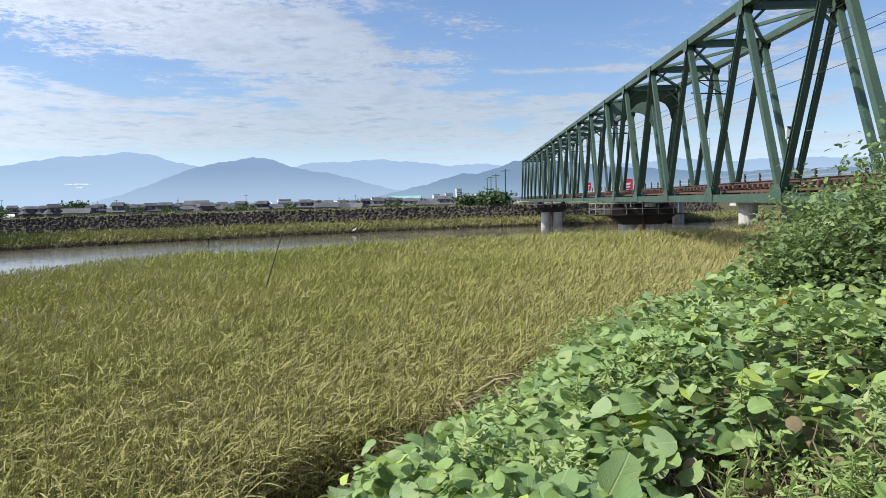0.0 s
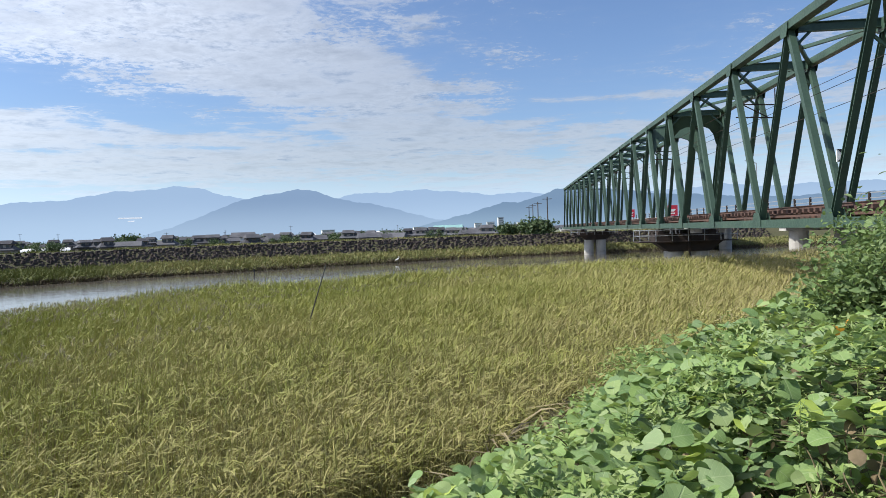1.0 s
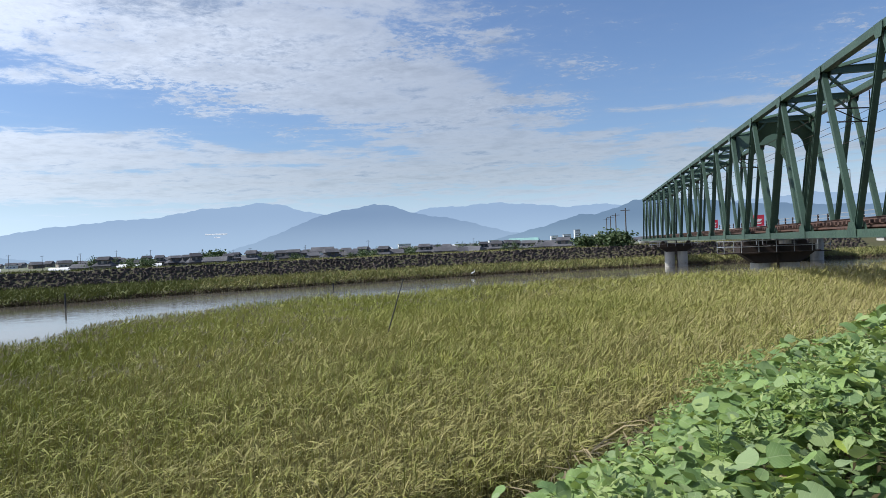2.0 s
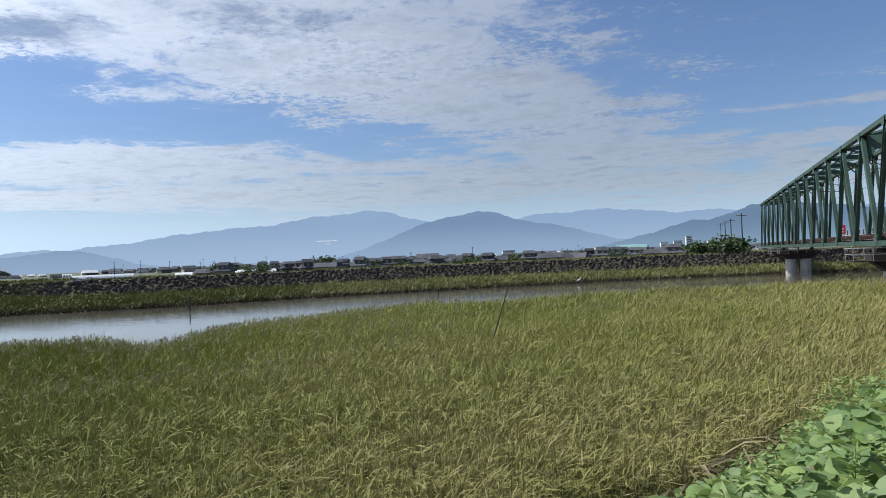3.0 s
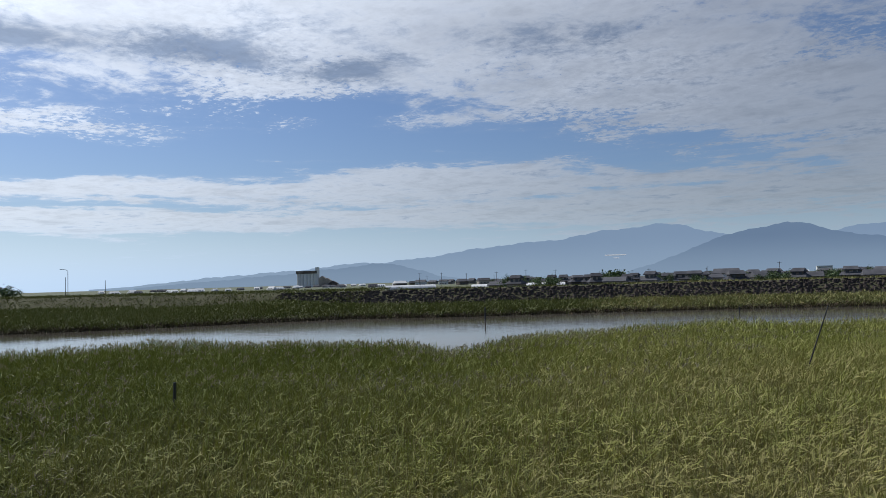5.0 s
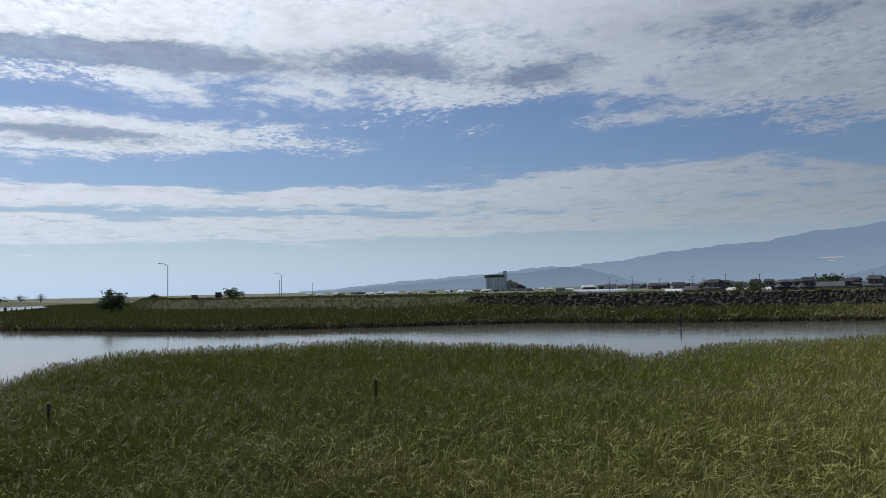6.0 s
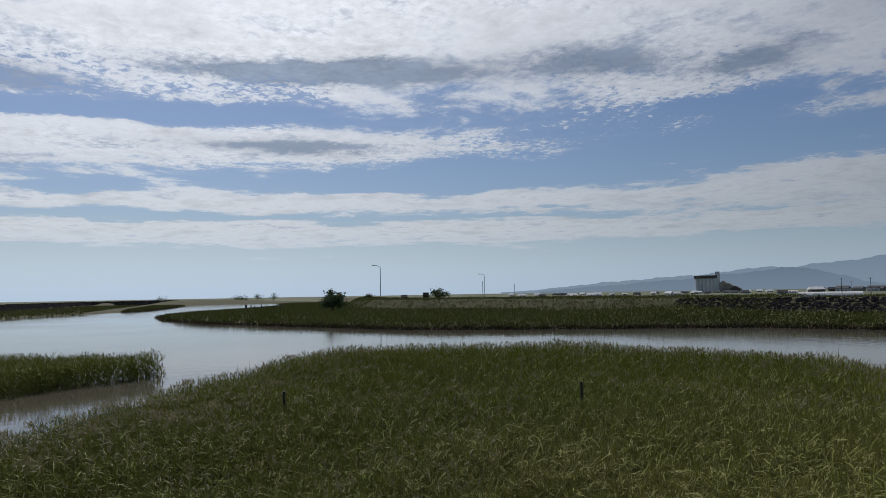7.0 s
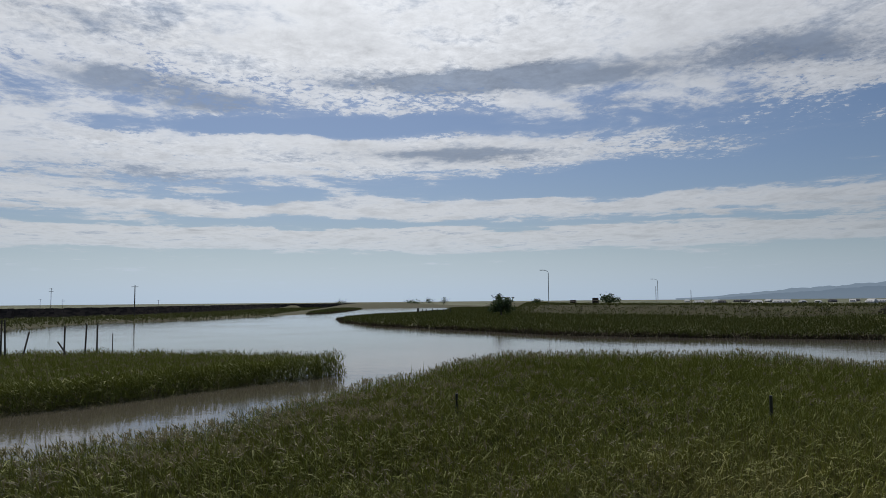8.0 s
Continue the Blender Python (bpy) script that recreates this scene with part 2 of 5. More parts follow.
def vine_material(name, light, deep, young, worn):
    """Broad leaves with pale veins; old ones dull and greyish, a few young ones yellow-green."""
    m = bpy.data.materials.new(name)
    n = Net(nodes_of(m))
    where = n.add("ShaderNodeTexCoord").outputs["Object"]
    uv = n.add("ShaderNodeSeparateXYZ")
    n.plug(uv.inputs[0], n.add("ShaderNodeUVMap").outputs[0])
    r = n.add("ShaderNodeNewGeometry").outputs["Random Per Island"]
    o = n.add("ShaderNodeObjectInfo").outputs["Random"]
    a = n.math("FRACT", n.math("ADD", n.math("MULTIPLY", r, 1.0), n.math("MULTIPLY", o, 3.7)))
    b = n.math("FRACT", n.math("MULTIPLY", a, 23.7))
    c = n.math("FRACT", n.math("MULTIPLY", a, 71.3))
    blotch = n.math("SUBTRACT", n.noise(where, 22.0, 4.0, 0.6), 0.5)
    col = n.mix(n.math("ADD", a, n.math("MULTIPLY", blotch, 0.7), clamp=True), light, deep)
    col = n.mix(n.ramp(b, 0.80, 0.97, 0.0, 0.9), col, young)
    col = n.mix(n.ramp(c, 0.55, 1.0, 0.0, 0.75), col, worn)
    holes = n.ramp(n.noise(where, 60.0, 3.0, 0.6), 0.70, 0.76, 0.0, 0.7)
    col = n.mix(n.math("MULTIPLY", holes, n.ramp(b, 0.6, 0.1)), col, (0.22, 0.15, 0.07))
    u = n.math("ABSOLUTE", uv.outputs[0])
    rib = n.ramp(u, 0.03, 0.008)
    side = n.math("FRACT", n.math("MULTIPLY", n.math("SUBTRACT", uv.outputs[1], n.math("MULTIPLY", u, 0.9)), 6.0))
    side = n.ramp(n.math("ABSOLUTE", n.math("SUBTRACT", side, 0.5)), 0.085, 0.02)
    vein = n.math("MAXIMUM", rib, n.math("MULTIPLY", side, 0.6))
    col = n.mix(n.math("MULTIPLY", vein, 0.5), col, (0.33, 0.40, 0.20))
    bsdf = n.add("ShaderNodeBsdfPrincipled")
    n.plug(bsdf.inputs["Base Color"], col)
    n.plug(bsdf.inputs["Roughness"], n.ramp(c, 0.0, 1.0, 0.48, 0.68))
    bsdf.inputs["Specular IOR Level"].default_value = 0.28
    bump = n.add("ShaderNodeBump")
    bump.inputs["Strength"].default_value, bump.inputs["Distance"].default_value = 0.5, 0.004
    n.plug(bump.inputs["Height"], n.math("ADD", n.math("MULTIPLY", vein, -0.7), blotch))
    n.plug(bsdf.inputs["Normal"], bump.outputs[0])
    t = n.add("ShaderNodeBsdfTranslucent")
    n.plug(t.inputs[0], n.mix(0.5, col, young))
    mx = n.add("ShaderNodeMixShader")
    mx.inputs[0].default_value = 0.28
    n.t.links.new(bsdf.outputs[0], mx.inputs[1])
    n.t.links.new(t.outputs[0], mx.inputs[2])
    n.t.links.new(mx.outputs[0], n.add("ShaderNodeOutputMaterial").inputs[0])
    return m


def water_material():
    m = bpy.data.materials.new("river_water")
    n = Net(nodes_of(m))
    where = n.add("ShaderNodeTexCoord").outputs["Object"]
    bsdf = n.add("ShaderNodeBsdfPrincipled")
    n.plug(bsdf.inputs["Base Color"], n.mix(n.noise(where, 0.05, 4.0), (0.085, 0.078, 0.062), (0.11, 0.098, 0.075)))
    n.plug(bsdf.inputs["Roughness"], n.ramp(n.noise(where, 0.03, 3.0), 0.35, 0.7, 0.055, 0.10))
    bsdf.inputs["IOR"].default_value = 1.45
    b = n.add("ShaderNodeBump")
    b.inputs["Strength"].default_value, b.inputs["Distance"].default_value = 0.40, 0.03
    n.plug(b.inputs["Height"], n.math("ADD", n.noise(where, 0.6, 3.0), n.math("MULTIPLY", n.noise(where, 3.0, 2.0), 0.25)))
    n.plug(bsdf.inputs["Normal"], b.outputs[0])
    n.t.links.new(bsdf.outputs[0], n.add("ShaderNodeOutputMaterial").inputs[0])
    return m


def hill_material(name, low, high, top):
    """Mountains miles away: a glowing backdrop with haze painted in, clearer towards the ridge."""
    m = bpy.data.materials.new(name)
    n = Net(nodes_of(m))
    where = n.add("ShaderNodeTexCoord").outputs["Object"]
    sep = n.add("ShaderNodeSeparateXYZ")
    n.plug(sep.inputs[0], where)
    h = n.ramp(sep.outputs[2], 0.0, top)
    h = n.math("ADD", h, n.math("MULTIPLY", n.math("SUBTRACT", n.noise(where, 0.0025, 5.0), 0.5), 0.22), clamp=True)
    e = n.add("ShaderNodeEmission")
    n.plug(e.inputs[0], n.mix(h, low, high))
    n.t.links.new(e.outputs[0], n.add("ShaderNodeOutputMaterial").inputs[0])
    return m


def ground_material():
    """Marsh mud near the river, pale stubble fields on the plain behind the levees."""
    m = bpy.data.materials.new("land")
    n = Net(nodes_of(m))
    where = n.add("ShaderNodeTexCoord").outputs["Object"]
    dist = n.add("ShaderNodeVectorMath", operation="LENGTH")
    n.plug(dist.inputs[0], where)
    far = n.ramp(n.math("ADD", dist.outputs["Value"], n.math("MULTIPLY", n.noise(where, 0.02, 3.0), 120.0)), 620.0, 860.0)
    mud = n.mix(n.noise(where, 0.25, 5.0), (0.075, 0.065, 0.040), (0.055, 0.070, 0.028))
    mud = n.mix(n.ramp(n.noise(where, 7.0, 5.0), 0.45, 0.7), mud, (0.10, 0.080, 0.048))
    v = n.add("ShaderNodeTexVoronoi")
    n.plug(v.inputs["Vector"], where)
    v.inputs["Scale"].default_value = 0.012
    tone = n.add("ShaderNodeSeparateColor")
    n.plug(tone.inputs[0], v.outputs["Color"])
    field = n.mix(tone.outputs[0], (0.13, 0.14, 0.08), (0.09, 0.11, 0.06))
    field = n.mix(n.ramp(n.noise(where, 0.03, 4.0), 0.45, 0.7), field, (0.20, 0.20, 0.16))
    bsdf = n.add("ShaderNodeBsdfPrincipled")
    n.plug(bsdf.inputs["Base Color"], n.mix(far, mud, field))
    bsdf.inputs["Roughness"].default_value, bsdf.inputs["Specular IOR Level"].default_value = 0.95, 0.2
    b = n.add("ShaderNodeBump")
    b.inputs["Strength"].default_value, b.inputs["Distance"].default_value = 0.6, 0.05
    n.plug(b.inputs["Height"], n.noise(where, 6.0, 4.0))
    n.plug(bsdf.inputs["Normal"], b.outputs[0])
    n.t.links.new(bsdf.outputs[0], n.add("ShaderNodeOutputMaterial").inputs[0])
    return m


SOIL = ground_material()
WATER = water_material()
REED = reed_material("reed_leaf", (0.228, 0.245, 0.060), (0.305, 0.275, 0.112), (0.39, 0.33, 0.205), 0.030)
FAR_REED = reed_material("far_reed", (0.140, 0.155, 0.052), (0.30, 0.275, 0.110), (0.19, 0.14, 0.085), 0.0)
MUDSTEM = material("muddy_stem", (0.125, 0.098, 0.062), (0.070, 0.055, 0.038), 0.8, 0.9, island=1.0, spec=0.08)
DRY = material("dry_reed", (0.25, 0.205, 0.115), (0.05, 0.042, 0.027), 1.5, 0.75, island=1.6, spec=0.2)
PLUME = material("reed_plume", (0.22, 0.20, 0.12), (0.14, 0.13, 0.08), 2.0, 0.8, island=1.0, thin=0.2)
STEM = material("reed_stem", (0.20, 0.16, 0.07), (0.10, 0.11, 0.035), 1.0, 0.7, island=0.8)
KUDZU = vine_material("kudzu_leaf", (0.225, 0.325, 0.098), (0.105, 0.180, 0.066), (0.38, 0.47, 0.09), (0.25, 0.32, 0.17))
SHRUB = vine_material("shrub_leaf", (0.160, 0.235, 0.070), (0.072, 0.122, 0.045), (0.24, 0.31, 0.08), (0.16, 0.21, 0.10))
DEADLEAF = material("withered_leaf", (0.27, 0.21, 0.13), (0.13, 0.10, 0.06), 3.0, 0.85, island=1.4, spec=0.1, thin=0.15)
DUSK = material("dark_weed", (0.055, 0.075, 0.030), (0.085, 0.070, 0.042), 0.8, 0.9, island=0.8, thin=0.1, spec=0.04)
GOLD = material("orange_leaf", (0.60, 0.30, 0.03), (0.45, 0.20, 0.03), 8.0, 0.5, thin=0.25)
VINE = material("vine_stem", (0.16, 0.12, 0.06), (0.09, 0.08, 0.035), 3.0, 0.8)
WEED = material("weed_leaf", (0.20, 0.285, 0.075), (0.28, 0.34, 0.13), 2.0, 0.6, island=1.2, thin=0.3)
STEEL = material("green_bridge_paint", (0.054, 0.094, 0.064), (0.032, 0.058, 0.042), 0.5, 0.5, fine=9.0, bump=0.002, spec=0.4, stains=((0.075, 0.06, 0.045), 1.3, 0.60, 0.80))
STEEL_DARK = material("dark_green_paint", (0.055, 0.105, 0.075), (0.04, 0.075, 0.06), 0.6, 0.55, fine=9.0)
RUST = material("rusty_steel", (0.125, 0.066, 0.046), (0.06, 0.040, 0.034), 1.2, 0.85, fine=14.0, bump=0.004)
IRON = material("dark_iron", (0.030, 0.026, 0.024), (0.050, 0.036, 0.028), 2.0, 0.75, spec=0.15)
CONCRETE = material("pale_concrete", (0.47, 0.45, 0.41), (0.34, 0.32, 0.29), 0.5, 0.85, fine=10.0, bump=0.006, stains=((0.16, 0.14, 0.12), 0.9, 0.55, 0.8))
STONE = material("levee_block", (0.105, 0.086, 0.076), (0.050, 0.041, 0.038), 0.4, 0.9, fine=3.0, island=1.3, bump=0.03, spec=0.12)
WHITE = material("white_paint", (0.78, 0.78, 0.76), (0.62, 0.62, 0.60), 1.5, 0.5)
RED = material("red_sign_paint", (0.55, 0.03, 0.06), (0.45, 0.03, 0.05), 1.5, 0.5)
BLACK = material("black_paint", (0.02, 0.02, 0.02), (0.03, 0.03, 0.03), 2.0, 0.5)
GREY = material("galvanised_grey", (0.36, 0.37, 0.38), (0.28, 0.29, 0.30), 1.0, 0.45, metal=0.3)
WOOD = material("weathered_wood", (0.10, 0.085, 0.07), (0.06, 0.05, 0.045), 3.0, 0.85, fine=20.0)
TREE = material("tree_leaf", (0.045, 0.080, 0.028), (0.075, 0.105, 0.035), 0.8, 0.65, island=1.0, thin=0.15)
ASPHALT = material("asphalt", (0.055, 0.055, 0.056), (0.04, 0.04, 0.04), 0.6, 0.9)
ROOF = material("grey_roof_tile", (0.055, 0.055, 0.062), (0.115, 0.115, 0.125), 0.2, 0.85, obj=1.0, fine=3.0, spec=0.1)
WALLS = material("house_wall", (0.33, 0.29, 0.25), (0.09, 0.075, 0.065), 0.15, 0.85, obj=1.8, fine=3.0)
WHITEWALL = material("white_wall", (0.66, 0.66, 0.64), (0.52, 0.53, 0.54), 0.2, 0.8, obj=1.0, fine=2.0)
TEAL = material("teal_roof", (0.20, 0.36, 0.34), (0.17, 0.30, 0.29), 0.1, 0.5)
GLASS = material("dark_window", (0.03, 0.035, 0.045), (0.05, 0.06, 0.07), 0.5, 0.15, spec=0.6)


# ---- mesh helpers ----
class Form:
    """Collects faces for one mesh."""

    def __init__(self):
        self.v, self.f = [], []

    def poly(self, points, faces):
        k = len(self.v)
        self.v += [tuple(p) for p in points]
        self.f += [tuple(k + i for i in f) for f in faces]
        return self

    def box(self, lo, hi):
        (a, b, c), (d, e, f) = lo, hi
        p = [(a, b, c), (d, b, c), (d, e, c), (a, e, c), (a, b, f), (d, b, f), (d, e, f), (a, e, f)]
        return self.poly(p, [(3, 2, 1, 0), (4, 5, 6, 7), (0, 1, 5, 4), (1, 2, 6, 5), (2, 3, 7, 6), (3, 0, 4, 7)])

    def beam(self, a, b, w, h, side=(1, 0, 0)):
        """A bar from a to b, w wide along side and h deep across it."""
        a, b = Vector(a), Vector(b)
        way = (b - a).normalized()
        s = Vector(side)
        s = (s - way * s.dot(way)).normalized()
        u = way.cross(s)
        p = [q + s * (i * w / 2) + u * (j * h / 2) for q in (a, b) for i, j in ((-1, -1), (1, -1), (1, 1), (-1, 1))]
        return self.poly(p, [(3, 2, 1, 0), (4, 5, 6, 7), (0, 1, 5, 4), (1, 2, 6, 5), (2, 3, 7, 6), (3, 0, 4, 7)])

    def ibeam(self, a, b, w, h, side=(1, 0, 0), t=0.03):
        """An I section: two flanges at the ends of h, and a web."""
        a, b = Vector(a), Vector(b)
        way = (b - a).normalized()
        s = Vector(side)
        s = (s - way * s.dot(way)).normalized()
        u = way.cross(s)
        for k in (-1, 1):
            self.beam(a + u * k * (h - t) / 2, b + u * k * (h - t) / 2, w, t, s)
        return self.beam(a, b, t, h - 2 * t, s)

    def tube(self, a, b, r0, r1=None, n=8):
        a, b = Vector(a), Vector(b)
        r1 = r0 if r1 is None else r1
        way = (b - a).normalized()
        s = way.orthogonal().normalized()
        u = way.cross(s)
        p = [q + (s * math.cos(2 * math.pi * i / n) + u * math.sin(2 * math.pi * i / n)) * r for q, r in ((a, r0), (b, r1)) for i in range(n)]
        faces = [(i, (i + 1) % n, n + (i + 1) % n, n + i) for i in range(n)]
        return self.poly(p, faces + [tuple(range(n))[::-1], tuple(range(n, 2 * n))])

    def mesh(self, name):
        me = bpy.data.meshes.new(name)
        me.from_pydata([tuple(v) for v in self.v], [], self.f)
        return me


def part(name, form, mat, parent=None, label=""):
    me = form.mesh(name) if isinstance(form, Form) else form
    if not me.materials:
        me.materials.append(mat)
    ob = new(name, me)
    ob.parent = parent
    return tagged(ob, label) if label else ob


def thing(name, label, category, group="", m=None, kind=""):
    ob = new(name)
    ob.empty_display_size = 0.1
    if m:
        ob.matrix_basis = m
    return tagged(ob, label, category, group, kind)


def raw_mesh(name, verts, corners, sizes, smooth=False):
    """A large mesh from arrays: vertices, corner indices in a row, and the corners of each face."""
    me = bpy.data.meshes.new(name)
    verts, corners, sizes = np.asarray(verts, np.float32), np.asarray(corners, np.int32).ravel(), np.asarray(sizes, np.int32)
    me.vertices.add(len(verts))
    me.vertices.foreach_set("co", verts.ravel())
    me.loops.add(len(corners))
    me.loops.foreach_set("vertex_index", corners)
    me.polygons.add(len(sizes))
    starts = np.concatenate([[0], np.cumsum(sizes)[:-1]]).astype(np.int32)
    me.polygons.foreach_set("loop_start", starts)
    if smooth:
        me.polygons.foreach_set("use_smooth", np.ones(len(sizes), bool))
    me.update(calc_edges=True)
    me.validate()
    return me


# ---- plan of the land ----
MARSH = [(90, 90), (60, 82), (40, 75), (25, 62), (16.7, 55), (13.4, 54.5), (7, 56), (0.7, 52.5), (-10.2, 44.8), (-16.5, 42), (-17.6, 38.5), (-18.6, 36), (-20.6, 33.3),
         (-20.8, 30), (-20.2, 26), (-19.7, 23.2), (-22.3, 25), (-26, 23.2), (-31.5, 20.2), (-35, 16), (-37, 11), (-37.2, 6.5), (-33.5, 3.2), (-29.0, 1.0),
         (-26.8, -1.0), (-23.2, -2.6), (-19.6, -4.4), (-16.8, -6.4), (-11.5, -14), (-8, -30), (0, -90), (90, -90)]
ISLET = [(-33, -25), (-35.8, -17.4), (-37.8, -14.9), (-42.4, -11.5), (-46.8, -7.6), (-50.6, -2.9), (-53, -3.2), (-55, -9), (-59, -18), (-61, -32), (-42, -40)]
FARLAND = [(5000, 140), (300, 140), (60, 132), (30, 130), (14, 126), (-8.4, 117), (-24, 107), (-39, 97), (-51, 86), (-62, 76), (-75, 68.5), (-82, 57), (-88, 45), (-100, 27), (-125, 12.5),
           (-150, -1), (-182, -9.5), (-208, -12), (-238, -6), (-300, 14), (-405, 46), (-540, 44), (-545, -8), (-400, -14), (-320, -22), (-265, -42), (-222, -54), (-200, -74), (-150, -76),
           (-120, -140), (-60, -300), (-60, -5000), (-5000, -5000), (-5000, 5000), (5000, 5000)]
BANK = [(-0.45, 2.9), (0.1, 4.2), (1.1, 6.2), (2.0, 7.8), (3.7, 9.9), (6.0, 12.7), (9.0, 17), (11.5, 22), (20, 27), (90, 32), (90, -88), (-7, -88), (-9, -16), (-5.2, -7), (-3.4, -1.5), (-2.2, 1.6)]
LEVEE = [(5000, 190), (300, 182), (60, 156), (19, 148), (0, 144), (-20, 138), (-45, 126), (-68, 110), (-88, 94), (-112, 84), (-150, 74), (-190, 64), (-225, 52), (-290, 60),
         (-420, 90), (-565, 84), (-590, -20), (-520, -76), (-360, -84), (-280, -94), (-240, -112), (-150, -190), (-95, -320), (-95, -5000), (-5000, -5000), (-5000, 5000), (5000, 5000)]


def inside(poly, x, y):
    hit = np.zeros(np.shape(x), bool)
    for (ax, ay), (bx, by) in zip(poly, poly[1:] + poly[:1]):
        if ay != by:
            hit ^= ((ay > y) != (by > y)) & (x < (bx - ax) * (y - ay) / (by - ay) + ax)
    return hit


def away(poly, x, y):
    """Distance to the outline, minus inside."""
    best = np.full(np.shape(x), 1e18)
    for (ax, ay), (bx, by) in zip(poly, poly[1:] + poly[:1]):
        dx, dy = bx - ax, by - ay
        t = np.clip(((x - ax) * dx + (y - ay) * dy) / (dx * dx + dy * dy), 0, 1)
        best = np.minimum(best, (x - ax - t * dx) ** 2 + (y - ay - t * dy) ** 2)
    return np.where(inside(poly, x, y), -1, 1) * np.sqrt(best)


def wave(x, y, size, seed=0.0):
    """Cheap smooth unevenness between -1 and 1."""
    a, b = x / size, y / size
    return (np.sin(a * 1.7 + b * 0.9 + seed) + np.sin(a * -0.8 + b * 2.1 + 1.3 + seed) + np.sin(a * 3.1 + b * 2.7 + 2.1 * seed) * 0.6 + np.sin(a * 4.9 - b * 3.8 + seed) * 0.4) / 3.0


def ground_height(x, y):
    d = np.minimum(np.minimum(away(MARSH, x, y), away(ISLET, x, y) + 2.2), away(FARLAND, x, y))
    z = np.interp(d, [-6, -1.0, 0.3, 3.0], [0.50, 0.12, -0.35, -1.2])
    z = z + np.where(d < -1, wave(x, y, 5.0) * 0.08, 0)
    b = away(BANK, x, y)
    z = np.maximum(z, np.interp(b, [-3, -0.6, 0.4, 2.6, 4.0], [3.55, 3.45, 3.0, 0.6, -2.0]))
    f = away(FARLAND, x, y)
    z = np.where(f < 0, np.maximum(z, np.interp(-f, [0, 2, 12, 30], [-0.15, 0.2, 0.4, 0.5])), z)
    lv = away(LEVEE, x, y)
    z = np.where(f < 0, np.maximum(z, np.interp(lv, [0, 5.0, 6.0], [3.45, 0.5, -2.0])), z)
    # the reclaimed plain behind lies low
    z = np.where(lv < 0, np.interp(-lv, [0, 9, 24], [3.45, 3.45, -0.9]), z)
    return z


def make_ground():
    radii = np.concatenate([np.linspace(0.0, 12, 41)[1:], np.geomspace(12.3, 520, 250), np.geomspace(540, 4900, 26)])
    turns = np.radians(np.concatenate([np.arange(-42, 124, 0.5), np.arange(124, 318, 2.5)]))
    r, a = np.meshgrid(radii, turns, indexing="ij")
    x, y = -r * np.sin(a), r * np.cos(a)
    z = ground_height(x, y)
    v = np.concatenate([[[0, 0, float(ground_height(np.array([0.0]), np.array([0.0]))[0])]], np.stack([x, y, z], -1).reshape(-1, 3)])
    nr, na = len(radii), len(turns)
    i, j = np.meshgrid(np.arange(nr - 1), np.arange(na), indexing="ij")
    at = lambda p, q: 1 + p * na + q % na
    quads = np.stack([at(i, j), at(i, j + 1), at(i + 1, j + 1), at(i + 1, j)], -1).reshape(-1, 4)
    tris = np.stack([np.zeros(na, int), at(0, np.arange(na) + 1), at(0, np.arange(na))], -1)
    me = raw_mesh("ground", v, np.concatenate([quads.ravel()[::1], tris.ravel()]), np.concatenate([np.full(len(quads), 4), np.full(na, 3)]), True)
    tagged(part("ground", me, SOIL), "dark marsh soil, grassy bank and flat plain beyond the levee", "ground", kind="structure")


def make_water():
    f = Form()
    line = [(600, 184)] + [q for q in LEVEE if abs(q[0]) < 620 and abs(q[1]) < 400] + [(-95, -700), (600, -700)]
    f.poly([(x, y, 0) for x, y in line], [tuple(range(len(line)))[::-1]])
    tagged(part("water", f, WATER), "calm brownish tidal river water reflecting the pale sky", "water", kind="structure")


make_ground()
make_water()


# ---- mountains ----
def make_hills(name, mat, dist, rows, seed):
    """A ridge at that distance: rows of azimuth and elevation of its crest."""
    az = np.arange(rows[0][0], rows[-1][0], 0.2)
    el = np.interp(az, [r[0] for r in rows], [r[1] for r in rows])
    ease = np.minimum(1, el / 0.6)
    el = el + ease * (0.03 * np.sin(az * 1.3 + seed) + 0.03 * np.sin(az * 3.1 + 2 * seed) + 0.022 * np.sin(az * 7.7 + seed) + 0.010 * np.sin(az * 17.1))
    el = np.maximum(el, 0.02)
    a = np.radians(az)
    v, n = [], len(az)
    for k, (back, share) in enumerate(((-500, 0.0), (-260, 0.45), (0, 1.0), (150, 0.0))):
        d = dist + back
        top = (EYE + dist * np.tan(np.radians(el))) * share
        v.append(np.stack([-d * np.sin(a), d * np.cos(a), top + (0 if share else -3)], -1))
    v = np.concatenate(v)
    i, j = np.meshgrid(np.arange(3), np.arange(n - 1), indexing="ij")
    q = np.stack([i * n + j, (i + 1) * n + j, (i + 1) * n + j + 1, i * n + j + 1], -1).reshape(-1, 4)
    me = raw_mesh(name, v, q, np.full(len(q), 4), True)
    tagged(part(name, me, mat), "distant wooded mountain ridge, blue haze painted into its glow", "mountain", kind="structure")


